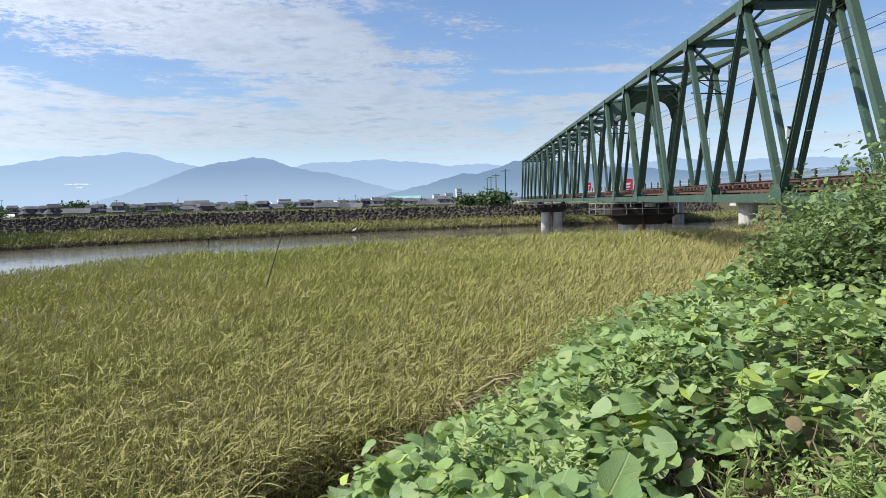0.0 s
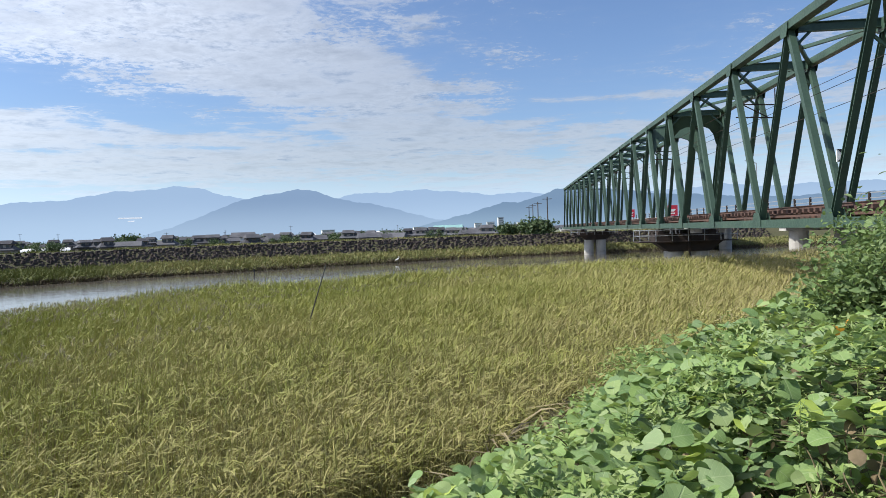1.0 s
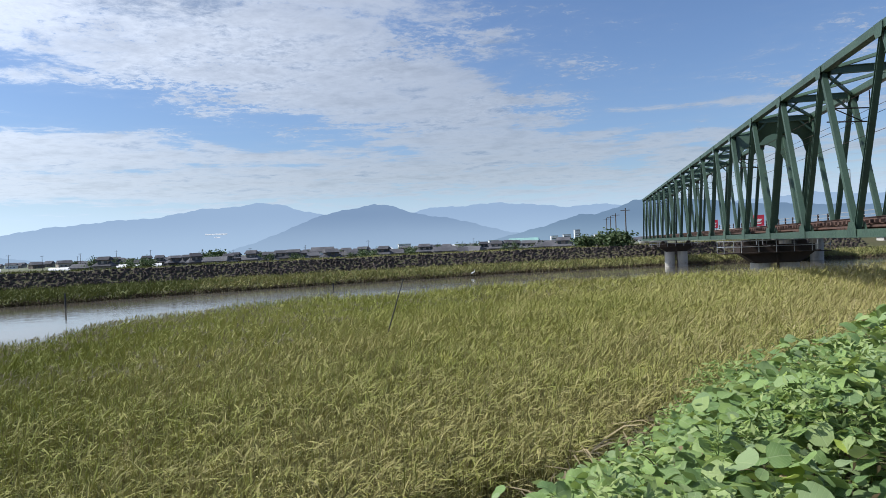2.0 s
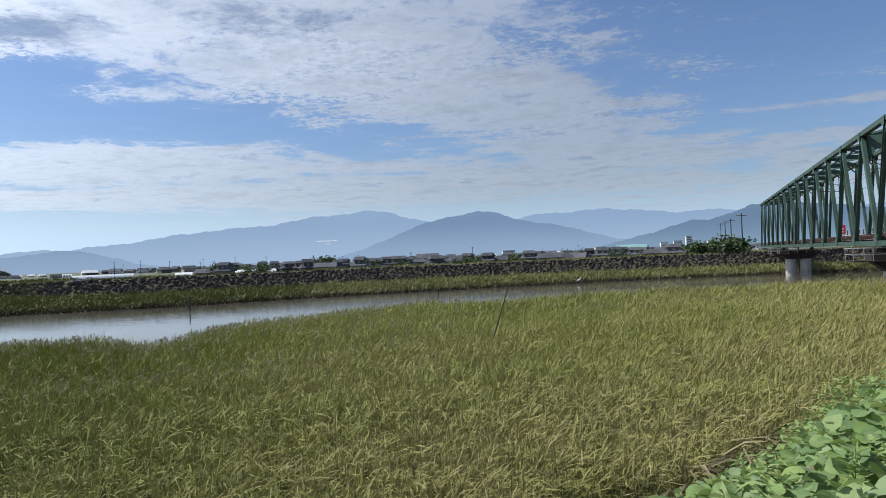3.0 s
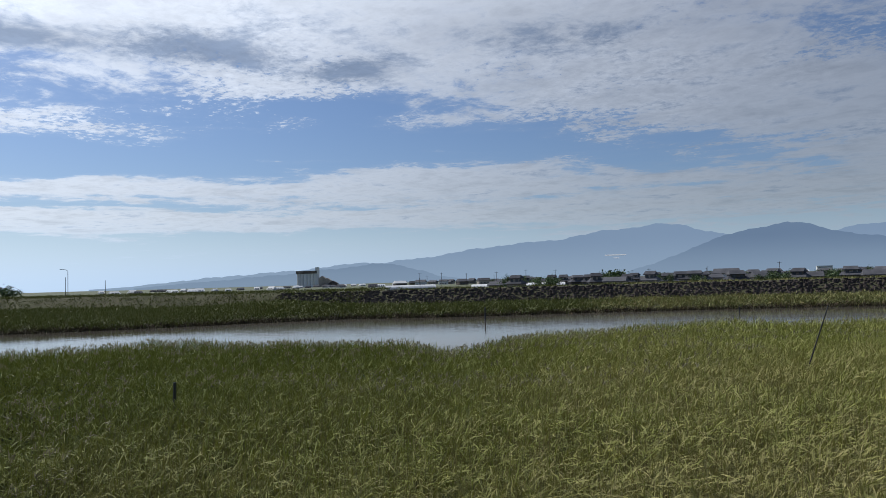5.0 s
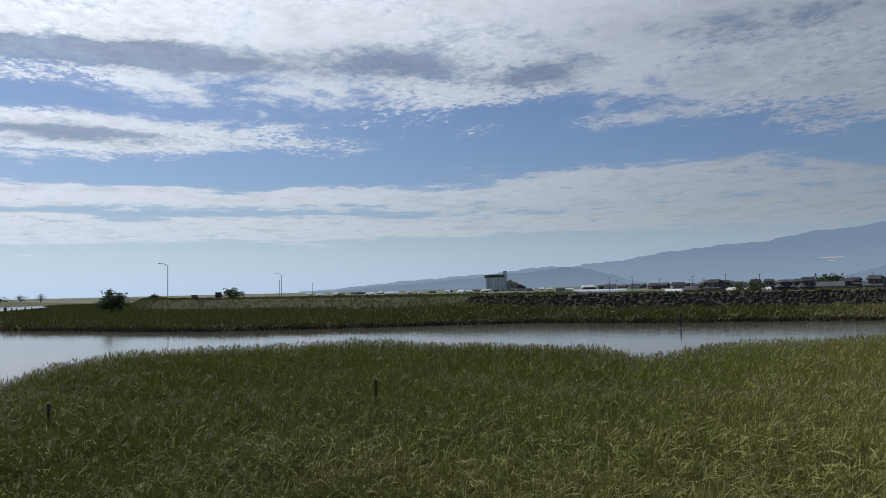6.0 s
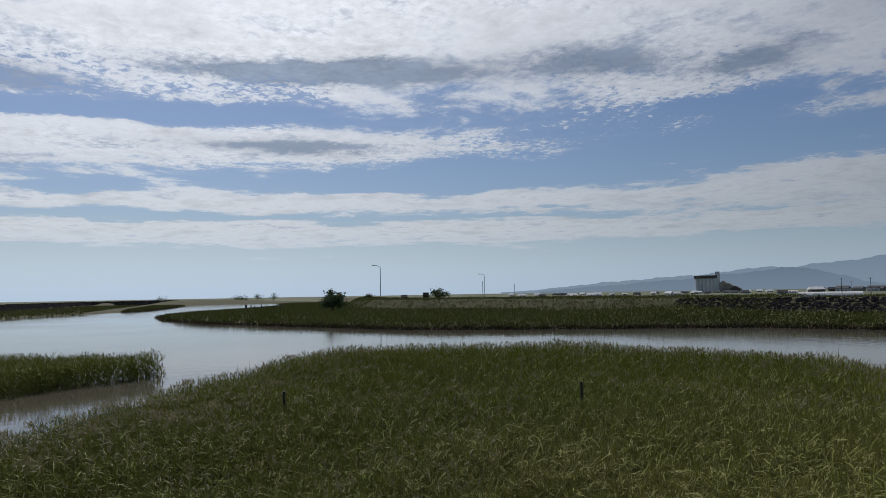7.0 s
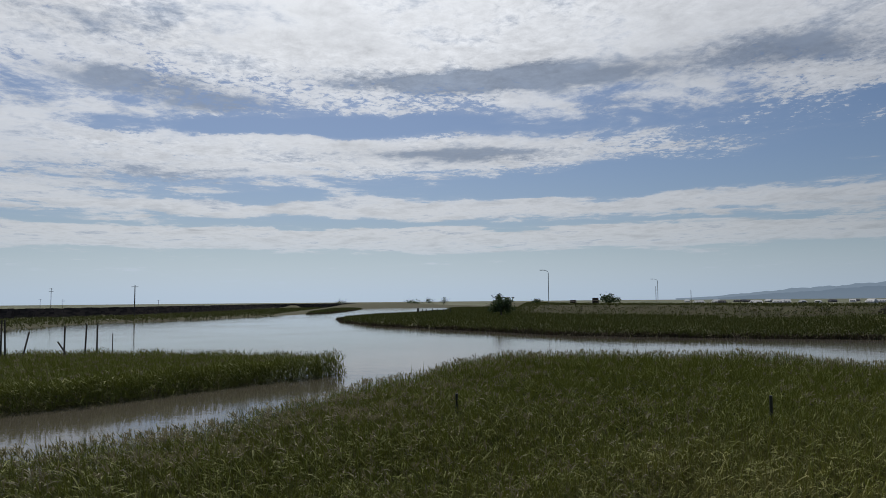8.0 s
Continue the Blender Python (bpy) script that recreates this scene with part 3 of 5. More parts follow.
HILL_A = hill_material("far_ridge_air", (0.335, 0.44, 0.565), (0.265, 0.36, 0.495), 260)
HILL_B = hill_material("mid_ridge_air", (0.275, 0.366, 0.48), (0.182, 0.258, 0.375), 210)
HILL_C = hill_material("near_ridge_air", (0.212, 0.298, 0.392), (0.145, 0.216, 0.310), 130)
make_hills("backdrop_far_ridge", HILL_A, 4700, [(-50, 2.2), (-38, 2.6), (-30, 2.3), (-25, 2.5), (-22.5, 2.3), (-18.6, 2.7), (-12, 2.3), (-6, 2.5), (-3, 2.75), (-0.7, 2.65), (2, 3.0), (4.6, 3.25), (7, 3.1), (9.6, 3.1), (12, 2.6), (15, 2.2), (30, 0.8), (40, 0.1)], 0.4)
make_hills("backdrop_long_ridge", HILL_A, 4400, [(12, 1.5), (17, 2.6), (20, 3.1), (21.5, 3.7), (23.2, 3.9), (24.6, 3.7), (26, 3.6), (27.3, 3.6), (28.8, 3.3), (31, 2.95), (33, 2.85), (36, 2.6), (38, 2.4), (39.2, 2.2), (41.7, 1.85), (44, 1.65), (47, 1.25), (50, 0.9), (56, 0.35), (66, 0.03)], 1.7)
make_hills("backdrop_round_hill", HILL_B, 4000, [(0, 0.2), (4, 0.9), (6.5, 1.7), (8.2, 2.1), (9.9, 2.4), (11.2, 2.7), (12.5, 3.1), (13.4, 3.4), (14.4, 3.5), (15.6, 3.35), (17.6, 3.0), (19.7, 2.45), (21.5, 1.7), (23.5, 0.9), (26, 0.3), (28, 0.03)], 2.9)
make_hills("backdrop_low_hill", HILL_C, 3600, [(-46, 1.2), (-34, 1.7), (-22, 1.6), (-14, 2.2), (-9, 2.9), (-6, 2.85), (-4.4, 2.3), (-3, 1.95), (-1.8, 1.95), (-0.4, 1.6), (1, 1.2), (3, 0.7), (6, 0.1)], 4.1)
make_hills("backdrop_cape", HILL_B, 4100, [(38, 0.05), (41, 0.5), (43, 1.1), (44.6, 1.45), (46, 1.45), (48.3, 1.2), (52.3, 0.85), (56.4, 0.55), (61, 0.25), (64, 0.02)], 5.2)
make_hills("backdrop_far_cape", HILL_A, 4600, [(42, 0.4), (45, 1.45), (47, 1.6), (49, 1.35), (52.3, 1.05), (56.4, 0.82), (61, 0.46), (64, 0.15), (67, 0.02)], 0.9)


# ---- railway bridge ----
PANEL, SPACING, REACH = 7.8, 4.0, 12.34
FIRST, LAST, PIER_AT = -8, 13, 59.7
BRIDGE = Matrix.Rotation(radians(-2.27), 4, "Z") @ Matrix.Translation((REACH, 0, 0))


def deck_fall(s):
    return -0.0031 * s


def make_bridge():
    root = thing("railway_bridge", "green-painted steel truss railway bridge with rusty floor beams", "bridge", m=BRIDGE)
    side = (1, 0, 0)

    def bottom(n, x):
        s = PIER_AT + n * PANEL
        return Vector((x, s, EYE - 0.13 + deck_fall(s)))

    def top(n, x):
        s = PIER_AT + n * PANEL
        return Vector((x, s, EYE + 8.36 + deck_fall(s)))

    for x in (0.0, SPACING):
        part("bottom_chord", Form().beam(bottom(FIRST, x), bottom(LAST, x), 0.40, 0.34, side), STEEL, root)
        part("top_chord", Form().beam(top(FIRST + 0.5, x), top(LAST - 0.5, x), 0.40, 0.36, side), STEEL, root)
        part("flange", Form().beam(bottom(FIRST, x) + Vector((0, 0, -0.19)), bottom(LAST, x) + Vector((0, 0, -0.19)), 0.52, 0.04, side), STEEL, root)
        for n in range(FIRST, LAST):
            wide = 0.55 if n in (0,) else 0.27
            part("diagonal", Form().beam(bottom(n, x), top(n + 0.5, x), 0.27, wide, side), STEEL, root)
            wide = 0.55 if n in (-1,) else 0.22
            part("diagonal", Form().ibeam(top(n + 0.5, x), bottom(n + 1, x), 0.27, wide, side, 0.03), STEEL, root)
        for n in range(FIRST, LAST + 1):
            for sgn in (-1, 1):
                g = Form()
                c = bottom(n, x + sgn * 0.225)
                pts = [(0, -0.55, -0.17), (0, 0.55, -0.17), (0, 0.55, 0.17), (0, 0.34, 0.52), (0, -0.34, 0.52), (0, -0.55, 0.17)]
                ring = [c + Vector(q) for q in pts] + [c + Vector(q) + Vector((sgn * 0.02, 0, 0)) for q in pts]
                g.poly(ring, [(0, 1, 2, 3, 4, 5), (6, 7, 8, 9, 10, 11)] + [(i, (i + 1) % 6, 6 + (i + 1) % 6, 6 + i) for i in range(6)])
                part("gusset", g, STEEL, root)
                if n < LAST:
                    g = Form()
                    c = top(n + 0.5, x + sgn * 0.235)
                    ring = [c + Vector((q[0], q[1] * 0.8, -q[2] * 0.9)) for q in pts] + [c + Vector((sgn * 0.02, q[1] * 0.8, -q[2] * 0.9)) for q in pts]
                    g.poly(ring, [(0, 1, 2, 3, 4, 5), (6, 7, 8, 9, 10, 11)] + [(i, (i + 1) % 6, 6 + (i + 1) % 6, 6 + i) for i in range(6)])
                    part("gusset", g, STEEL, root)
    # bracing between the two trusses
    for n in range(FIRST, LAST):
        a, b = top(n + 0.5, 0), top(n + 0.5, SPACING)
        part("cross_strut", Form().ibeam(a + Vector((0, 0, -0.05)), b + Vector((0, 0, -0.05)), 0.25, 0.4, (0, 1, 0), 0.03), STEEL, root)
        for sgn, x in ((1, 0.0), (-1, SPACING)):
            part("knee_brace", Form().beam(top(n + 0.5, x + sgn * 0.9) + Vector((0, 0, -0.2)), top(n + 0.5, x) + Vector((0, 0, -1.1)), 0.12, 0.12, (0, 1, 0)), STEEL_DARK, root)
        if n < LAST - 1:
            mid = (top(n + 1.0, SPACING / 2)) + Vector((0, 0, -0.05))
            for x, k in ((0, 0.5), (SPACING, 0.5), (0, 1.5), (SPACING, 1.5)):
                part("lateral_brace", Form().beam(top(n + k, x) + Vector((0, 0, -0.05)), mid, 0.16, 0.16, (0, 0, 1)), STEEL_DARK, root)
    # portals over the pier: deep plates with rounded haunches
    for k in (-0.5, 0.5):
        foot, head = bottom(0, 0), top(k, 0)
        way = (foot - head).normalized()
        g = Form()
        outline = [(0, 0), (SPACING, 0)] + [(SPACING, 3.0)] + [(SPACING - 0.25 - 1.2 * (1 - math.cos(t)) , 3.0 - 1.9 * math.sin(t)) for t in (0.3, 0.7, 1.1, 1.5)] \
            + [(0.25 + 1.2 * (1 - math.cos(t)), 3.0 - 1.9 * math.sin(t)) for t in (1.5, 1.1, 0.7, 0.3)] + [(0, 3.0)]
        m = len(outline)
        nrm = way.cross(Vector((1, 0, 0))).normalized() * 0.05
        ring = [head + Vector((u, 0, 0)) + way * v + q for q in (nrm, -nrm) for u, v in outline]
        g.poly(ring, [tuple(range(m)), tuple(range(m, 2 * m))[::-1]] + [(i, (i + 1) % m, m + (i + 1) % m, m + i) for i in range(m)])
        part("portal", g, STEEL, root, "deep green portal plate with rounded haunches")
    # floor
    for n in range(FIRST, LAST + 1):
        part("floor_beam", Form().ibeam(bottom(n, 0.1) + Vector((0, 0, 0.02)), bottom(n, SPACING - 0.1) + Vector((0, 0, 0.02)), 0.3, 0.5, (0, 1, 0), 0.03), RUST, root)
    for x in (1.35, SPACING - 1.35):
        part("stringer", Form().ibeam(bottom(FIRST, x) + Vector((0, 0, 0.17)), bottom(LAST, x) + Vector((0, 0, 0.17)), 0.26, 0.55, side, 0.03), RUST, root)
        part("rail", Form().ibeam(bottom(FIRST, x + (0.1 if x < 2 else -0.1)) + Vector((0, 0, 0.695)), bottom(LAST, x + (0.1 if x < 2 else -0.1)) + Vector((0, 0, 0.695)), 0.12, 0.15, side, 0.025), RUST, root)
    tie = Form().box((1.0, -0.1, 0), (SPACING - 1.0, 0.1, 0.16)).mesh("sleeper")
    s = 0.0
    while s < (LAST - FIRST) * PANEL:
        y = PIER_AT + FIRST * PANEL + s
        part("sleeper", tie, RUST, root).location = (0, y, EYE + 0.33 + deck_fall(y))
        s += 0.62
    for x in (0.55, 0.85):
        part("guard_angle", Form().beam(bottom(FIRST, x) + Vector((0, 0, 0.30)), bottom(LAST, x) + Vector((0, 0, 0.30)), 0.12, 0.1, side), RUST, root)
    # wires hung inside the trusses
    for x, z in ((SPACING / 2, 5.0), (SPACING / 2, 5.9), (0.7, 6.6), (SPACING - 0.5, 6.9)):
        part("overhead_wire", Form().tube(bottom(FIRST, x) + Vector((0, 0, z)), bottom(LAST, x) + Vector((0, 0, z)), 0.014, n=4), IRON, root)
    for n in (-5.5, -2.5, 0.5, 3.5, 6.5, 9.5):
        b = Form()
        c = top(n, 0)
        for dz in (-2.0, -2.7):
            b.tube(c + Vector((0.1, 0, dz)), c + Vector((2.3, 0.1, dz - 0.1)), 0.035, n=6)
        b.tube(c + Vector((0.4, 0, -2.0)), c + Vector((1.9, 0.1, -2.8)), 0.03, n=6)
        b.tube(c + Vector((2.2, 0.1, -1.2)), c + Vector((2.2, 0.1, -3.2)), 0.03, n=6)
        part("wire_bracket", b, IRON, root)


def make_pier(s, low):
    m = BRIDGE @ Matrix.Translation((0, s, 0))
    z = EYE - 0.48 + deck_fall(s)
    root = thing("bridge_pier", "pale concrete bridge pier with a dark steel cap and railed platform", "pier", "piers of the railway bridge", m)
    cap = Form()
    prof = [(-0.7, z - 0.35), (SPACING + 0.7, z - 0.35), (SPACING + 0.7, z - 0.95), (SPACING - 0.4, z - 1.75), (0.4, z - 1.75), (-0.7, z - 0.95)]
    ring = [(x, y, h) for y in (-1.0, 1.0) for x, h in prof]
    cap.poly(ring, [(0, 1, 2, 3, 4, 5), (11, 10, 9, 8, 7, 6)] + [(i, 6 + i, 6 + (i + 1) % 6, (i + 1) % 6) for i in range(6)])
    part("cap", cap, IRON, root, "dark rusty steel cap beam")
    for x in (1.0, SPACING - 1.0):
        c = Form().tube((x, 0, low), (x, 0, z - 1.75), 0.82, 0.80, 20)
        part("column", c, CONCRETE, root)
    for x in (0.0, SPACING):
        part("bearing", Form().box((x - 0.3, -0.3, z - 0.35), (x + 0.3, 0.3, z - 0.12)).box((x - 0.2, -0.2, z - 0.12), (x + 0.2, 0.2, z + 0.06)), IRON, root)
    plat = Form().box((-2.0, -1.5, z - 0.98), (SPACING + 1.7, -1.02, z - 0.90)).box((-2.0, 1.02, z - 0.98), (SPACING + 1.7, 1.5, z - 0.90)).box((-2.0, -1.02, z - 0.98), (-0.72, 1.02, z - 0.90))
    floor = part("platform", plat, IRON, root)
    for y in (-1.48, 1.48):
        for h in (0.0, -0.45):
            part("rail", Form().tube((-1.97, y, z + h), (SPACING + 1.65, y, z + h), 0.024, n=6), GREY, floor)
        for x in np.linspace(-1.95, SPACING + 1.6, 7):
            part("post", Form().tube((x, y, z - 0.9), (x, y, z), 0.026, n=6), GREY, floor)
    for h in (0.0, -0.45):
        part("rail", Form().tube((-1.97, -1.48, z + h), (-1.97, 1.48, z + h), 0.024, n=6), GREY, floor)
    part("downpipe", Form().tube((SPACING / 2, -1.08, low), (SPACING / 2, -1.08, z + 0.5), 0.09, n=8), IRON, root)


make_bridge()
for pier_s in (PIER_AT, PIER_AT + 8 * PANEL):
    make_pier(pier_s, -1.2)


def make_abutment():
    m = BRIDGE @ Matrix.Translation((0, PIER_AT + LAST * PANEL, 0))
    z = EYE - 0.39 + deck_fall(PIER_AT + LAST * PANEL)
    root = thing("bridge_abutment", "concrete abutment of the railway bridge on the far levee", "abutment", m=m)
    part("body", Form().box((-0.8, -1.0, 0.2), (SPACING + 0.8, 2.0, z - 0.1)), CONCRETE, root)
    m = BRIDGE @ Matrix.Translation((0, PIER_AT + FIRST * PANEL, 0))
    root = thing("bridge_abutment", "concrete abutment of the railway bridge behind the bank", "abutment", m=m)
    part("body", Form().box((-0.8, -3.0, 0.2), (SPACING + 0.8, 0.6, EYE - 0.32)), CONCRETE, root)


make_abutment()


# ---- reeds ----
rng = np.random.default_rng(7)


def blades(base, theta, pitch, length, width, droop, coarse=False):
    """Arching leaves, each an island: two quads and a tip, or one quad and a tip for those far off."""
    n = len(base)
    ct, st = np.cos(theta), np.sin(theta)
    out = np.stack([ct, st, np.zeros(n)], -1)
    roll = rng.uniform(-0.7, 0.7, n)
    across = np.stack([-st * np.cos(roll), ct * np.cos(roll), np.sin(roll)], -1)
    rows = []
    for s, w in ((0.0, 1.0), (1.0, 0.0)) if coarse == 2 else ((0.0, 0.6), (0.55, 1.0), (1.0, 0.0)) if coarse else ((0.0, 0.55), (0.38, 1.0), (0.72, 0.8), (1.0, 0.0)):
        rad = length * (np.sin(pitch) * s + 0.25 * droop * s * s)
        up = length * (np.cos(pitch) * s - droop * s * s * 0.75)
        c = base + out * rad[:, None]
        c[:, 2] += up
        half = across * (width * w / 2)[:, None]
        rows += [c - half, c + half] if w else [c]
    v = np.stack(rows, 1).reshape(-1, 3)
    k = np.arange(n)[:, None] * len(rows)
    if coarse == 2:
        return v, np.zeros((0, 4), int), k + [0, 1, 2]
    if coarse:
        return v, k + [0, 1, 3, 2], k + [2, 3, 4]
    return v, np.concatenate([k + [0, 1, 3, 2], k + [2, 3, 5, 4]]).reshape(-1, 4), k + [4, 5, 6]


def blade_mesh(name, sets):
    vs, qs, ts, k = [], [], [], 0
    for v, q, t in sets:
        vs.append(v), qs.append(q + k), ts.append(t + k)
        k += len(v)
    q, t = np.concatenate(qs), np.concatenate(ts)
    return raw_mesh(name, np.concatenate(vs), np.concatenate([q.ravel(), t.ravel()]), np.concatenate([np.full(len(q), 4), np.full(len(t), 3)]))


def scatter(poly, count, box, keep):
    """Random places inside the outline, within a box and where keep() holds."""
    x = rng.uniform(box[0], box[2], count)
    y = rng.uniform(box[1], box[3], count)
    if poly:
        ok = inside(poly, x, y)
        x, y = x[ok], y[ok]
    ok = keep(x, y)
    return x[ok], y[ok]


def reed_top(x, y):
    """Height of the reeds above their ground: taller along the shore, shorter in the sag before it."""
    d = -away(MARSH, x, y)
    sag = np.exp(-(((x + 24) / 5) ** 2 + ((y - 6) / 4) ** 2)) * 0.4 + np.exp(-(((x + 19) / 5) ** 2 + ((y - 27) / 5) ** 2)) * 0.04
    mound = 0.18 * np.exp(-(((x + 33) / 7) ** 2 + ((y - 9) / 8) ** 2))
    return 1.84 + 0.42 * np.exp(-(d / 5.0) ** 2) + 0.10 * wave(x, y, 1.6) + (0.10 + 0.6 * mound) * wave(x, y, 0.6, 6.0) + 0.14 * wave(x, y, 6.0, 2.0) - sag + mound


def reed_set(x, y, top, leaves, length, width, spread=0.0, coarse=False, low=0.25):
    """Leaves round stems that stand at x, y."""
    n = len(x)
    g = ground_height(x, y)
    lean = wave(x, y, 3.0, 4.0) * 0.25 + 0.15
    x, y, g, top, lean = (np.repeat(q, leaves) for q in (x, y, g, top, lean))
    m = n * leaves
    share = low + (1 - low) * rng.random(m) ** 0.55 + rng.normal(0, 0.03, m)
    base = np.stack([x + rng.normal(0, 0.05 + spread, m) + lean * share, y + rng.normal(0, 0.05 + spread, m), g + top * share - 0.2], -1)
    theta = np.where(rng.random(m) < 0.6, rng.normal(-0.35, 0.75, m), rng.uniform(0, 2 * np.pi, m))
    near = np.clip(1.3 - np.hypot(x, y) / 22.0, 0.0, 1.0)
    pitch = np.abs(rng.normal(0.64 + 0.16 * near, 0.38, m)) + 0.05
    return blades(base, theta, pitch, length * rng.uniform(0.55, 1.3, m), width * rng.uniform(0.7, 1.3, m), rng.uniform(0.05, 0.8, m) * (0.55 + 0.45 * near), coarse)


def stem_set(x, y, top):
    g = ground_height(x, y)
    n = len(x)
    return blades(np.stack([x, y, g], -1), rng.uniform(0, 6.28, n), np.abs(rng.normal(0.08, 0.07, n)), top * 1.02, np.full(n, 0.016), np.zeros(n), True)


def plume_set(x, y, top, size, coarse=True):
    """Drooping seed heads on the tallest stems."""
    n = len(x)
    g = ground_height(x, y)
    sets = []
    for k in range(5):
        base = np.stack([x + rng.normal(0, 0.02, n), y + rng.normal(0, 0.02, n), g + top + 0.12 * size * k / 4], -1)
        sets.append(blades(base, rng.normal(-0.3, 0.9, n), np.abs(rng.normal(0.5, 0.3, n)), np.full(n, 0.26 * size), np.full(n, 0.035 * size), rng.uniform(0.2, 0.9, n), coarse))
    return sets


def make_reeds():
    view = lambda x, y, lo, hi: (np.hypot(x, y) >= lo) & (np.hypot(x, y) < hi) & (away(BANK, x, y) > 3.4 + 0.5 * wave(x, y, 1.1, 3.0))
    sets, stems, heads = [], [], []
    for lo, hi, per, leaves, length, width, spread in ((0, 12.5, 125, 12, 0.31, 0.0145, 0.05), (12.5, 22, 66, 10, 0.36, 0.018, 0.08), (22, 38, 44, 10, 0.42, 0.028, 0.11), (38, 90, 22, 9, 0.48, 0.044, 0.16)):
        reach = min(hi, 82)
        box = (-min(hi, 40), -14, min(hi, 52), reach)
        count = int((box[2] - box[0]) * (box[3] - box[1]) * per)
        x, y = scatter(MARSH, count, box, lambda a, b: view(a, b, lo, hi) & (b > -0.62 * np.abs(a) - 1) & (away(MARSH, a, b) < 0.1) & (a < 6 + b * 0.68))
        top = reed_top(x, y)
        sets.append(reed_set(x, y, top, leaves, length, width, spread, 2 if lo > 20 else lo > 12, 0.22 if lo < 20 else 0.4))
        if hi < 30:
            stems.append(stem_set(x, y, top))
        d = -away(MARSH, x, y)
        ok = (d < 12) & (rng.random(len(x)) < np.where(d < 5, 0.16, 0.05)) & (d > 0.1)
        heads += plume_set(x[ok], y[ok], top[ok] - 0.1, 0.6 if hi < 20 else 0.75)
    # the outer row of the shore is dense to the waterline
    for shore, hi in ((MARSH, 80), (ISLET, 80)):
        x, y = scatter(None, 110000, (-62, -40, 42, 62), lambda a, b: (np.abs(away(shore, a, b) + 0.6) < 1.05) & (b > -0.75 * np.abs(a) - 1) & (np.hypot(a, b) > 13) & (away(BANK, a, b) > 2.5))
        keep = rng.random(len(x)) < 9.0 / 14.0
        x, y = x[keep], y[keep]
        sets.append(reed_set(x, y, np.full(len(x), 1.85 if shore is MARSH else 1.5), 5, 0.5, 0.06, 0.12, True, 0.02))
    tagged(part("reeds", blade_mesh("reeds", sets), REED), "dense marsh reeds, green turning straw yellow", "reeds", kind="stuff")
    tagged(part("reed_stems", blade_mesh("reed_stems", stems), STEM), "thin brown upright reed stems", "reeds", kind="stuff")
    # broken, drooping reeds at the foot of the bank, darkened for the shade there
    x, y = scatter(MARSH, 32000, (-7, 0, 14, 26), lambda a, b: (away(BANK, a, b) > 1.1) & (away(BANK, a, b) < 5.0) & (np.hypot(a, b) > 5.2))
    n = len(x) * 5
    g = np.repeat(ground_height(x, y), 5)
    base = np.stack([np.repeat(x, 5) + rng.normal(0, 0.1, n), np.repeat(y, 5) + rng.normal(0, 0.1, n), g + rng.uniform(0.05, 1.0, n) ** 1.4], -1)
    dry = blades(base, rng.normal(-0.7, 0.7, n), np.abs(rng.normal(1.0, 0.3, n)), rng.uniform(0.25, 0.6, n), rng.uniform(0.012, 0.024, n), rng.uniform(0.5, 1.4, n), True)
    tagged(part("dry_reeds", blade_mesh("dry_reeds", [dry]), DRY), "broken brown reeds drooping at the foot of the bank", "reeds", kind="stuff")
    # the islet
    x, y = scatter(None, 26000, (-62, -40, -32, 0), lambda a, b: away(ISLET, a, b) < 0.2)
    top = 1.45 - ground_height(x, y) + 0.2 * wave(x, y, 1.4)
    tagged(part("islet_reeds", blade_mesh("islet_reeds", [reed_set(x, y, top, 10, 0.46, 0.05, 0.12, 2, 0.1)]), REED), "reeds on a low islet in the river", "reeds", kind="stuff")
    ok = rng.random(len(x)) < 0.12
    heads += plume_set(x[ok], y[ok], top[ok] - 0.1, 0.8)
    tagged(part("reed_plumes", blade_mesh("reed_plumes", heads), PLUME), "drooping purplish brown reed seed heads", "reeds", kind="stuff")
    # the far bank
    sets = []
    for box, count in (((-130, 0, 70, 150), 110000), ((-480, -30, -130, 100), 60000), ((-520, -200, -100, -40), 26000)):
        x, y = scatter(FARLAND, count, box, lambda a, b: (away(LEVEE, a, b) > 4.2) & (away(FARLAND, a, b) < -0.1))
        d = np.hypot(x, y)
        mound = np.exp(-(((x + 96) / 16) ** 2 + ((y - 70) / 10) ** 2)) * 1.3
        top = np.where(x < -175, np.where((x < -255) & (y > -8), 0.10, 0.40), 0.78) + 0.14 * wave(x, y, 6.0) + 0.12 * wave(x, y, 2.0) + mound
        sets.append(reed_set(x, y, top, 6, 0.55 + d.mean() * 0.001, 0.07 + d.mean() * 0.0006, 0.3, 2, 0.0))
    # bare muddy stems along the far waterline
    feet = []
    for box, count in (((-130, 0, 70, 150), 900000), ((-420, -30, -130, 60), 500000)):
        x, y = scatter(None, count, box, lambda a, b: np.abs(away(FARLAND, a, b) + 0.35) < 0.6)
        feet.append(reed_set(x, y, 0.55 + 0.2 * wave(x, y, 3.0), 3, 0.55, 0.11, 0.2, 2, 0.0))
    tagged(part("muddy_stems", blade_mesh("muddy_stems", feet), MUDSTEM), "brown muddy reed stems at the far waterline", "reeds", kind="stuff")
    # short grass over the downstream levee and along the crest
    x, y = scatter(None, 150000, (-330, 20, 80, 190), lambda a, b: (away(LEVEE, a, b) < np.where(a < -95, 4.6, -2.5)) & (away(LEVEE, a, b) > -9))
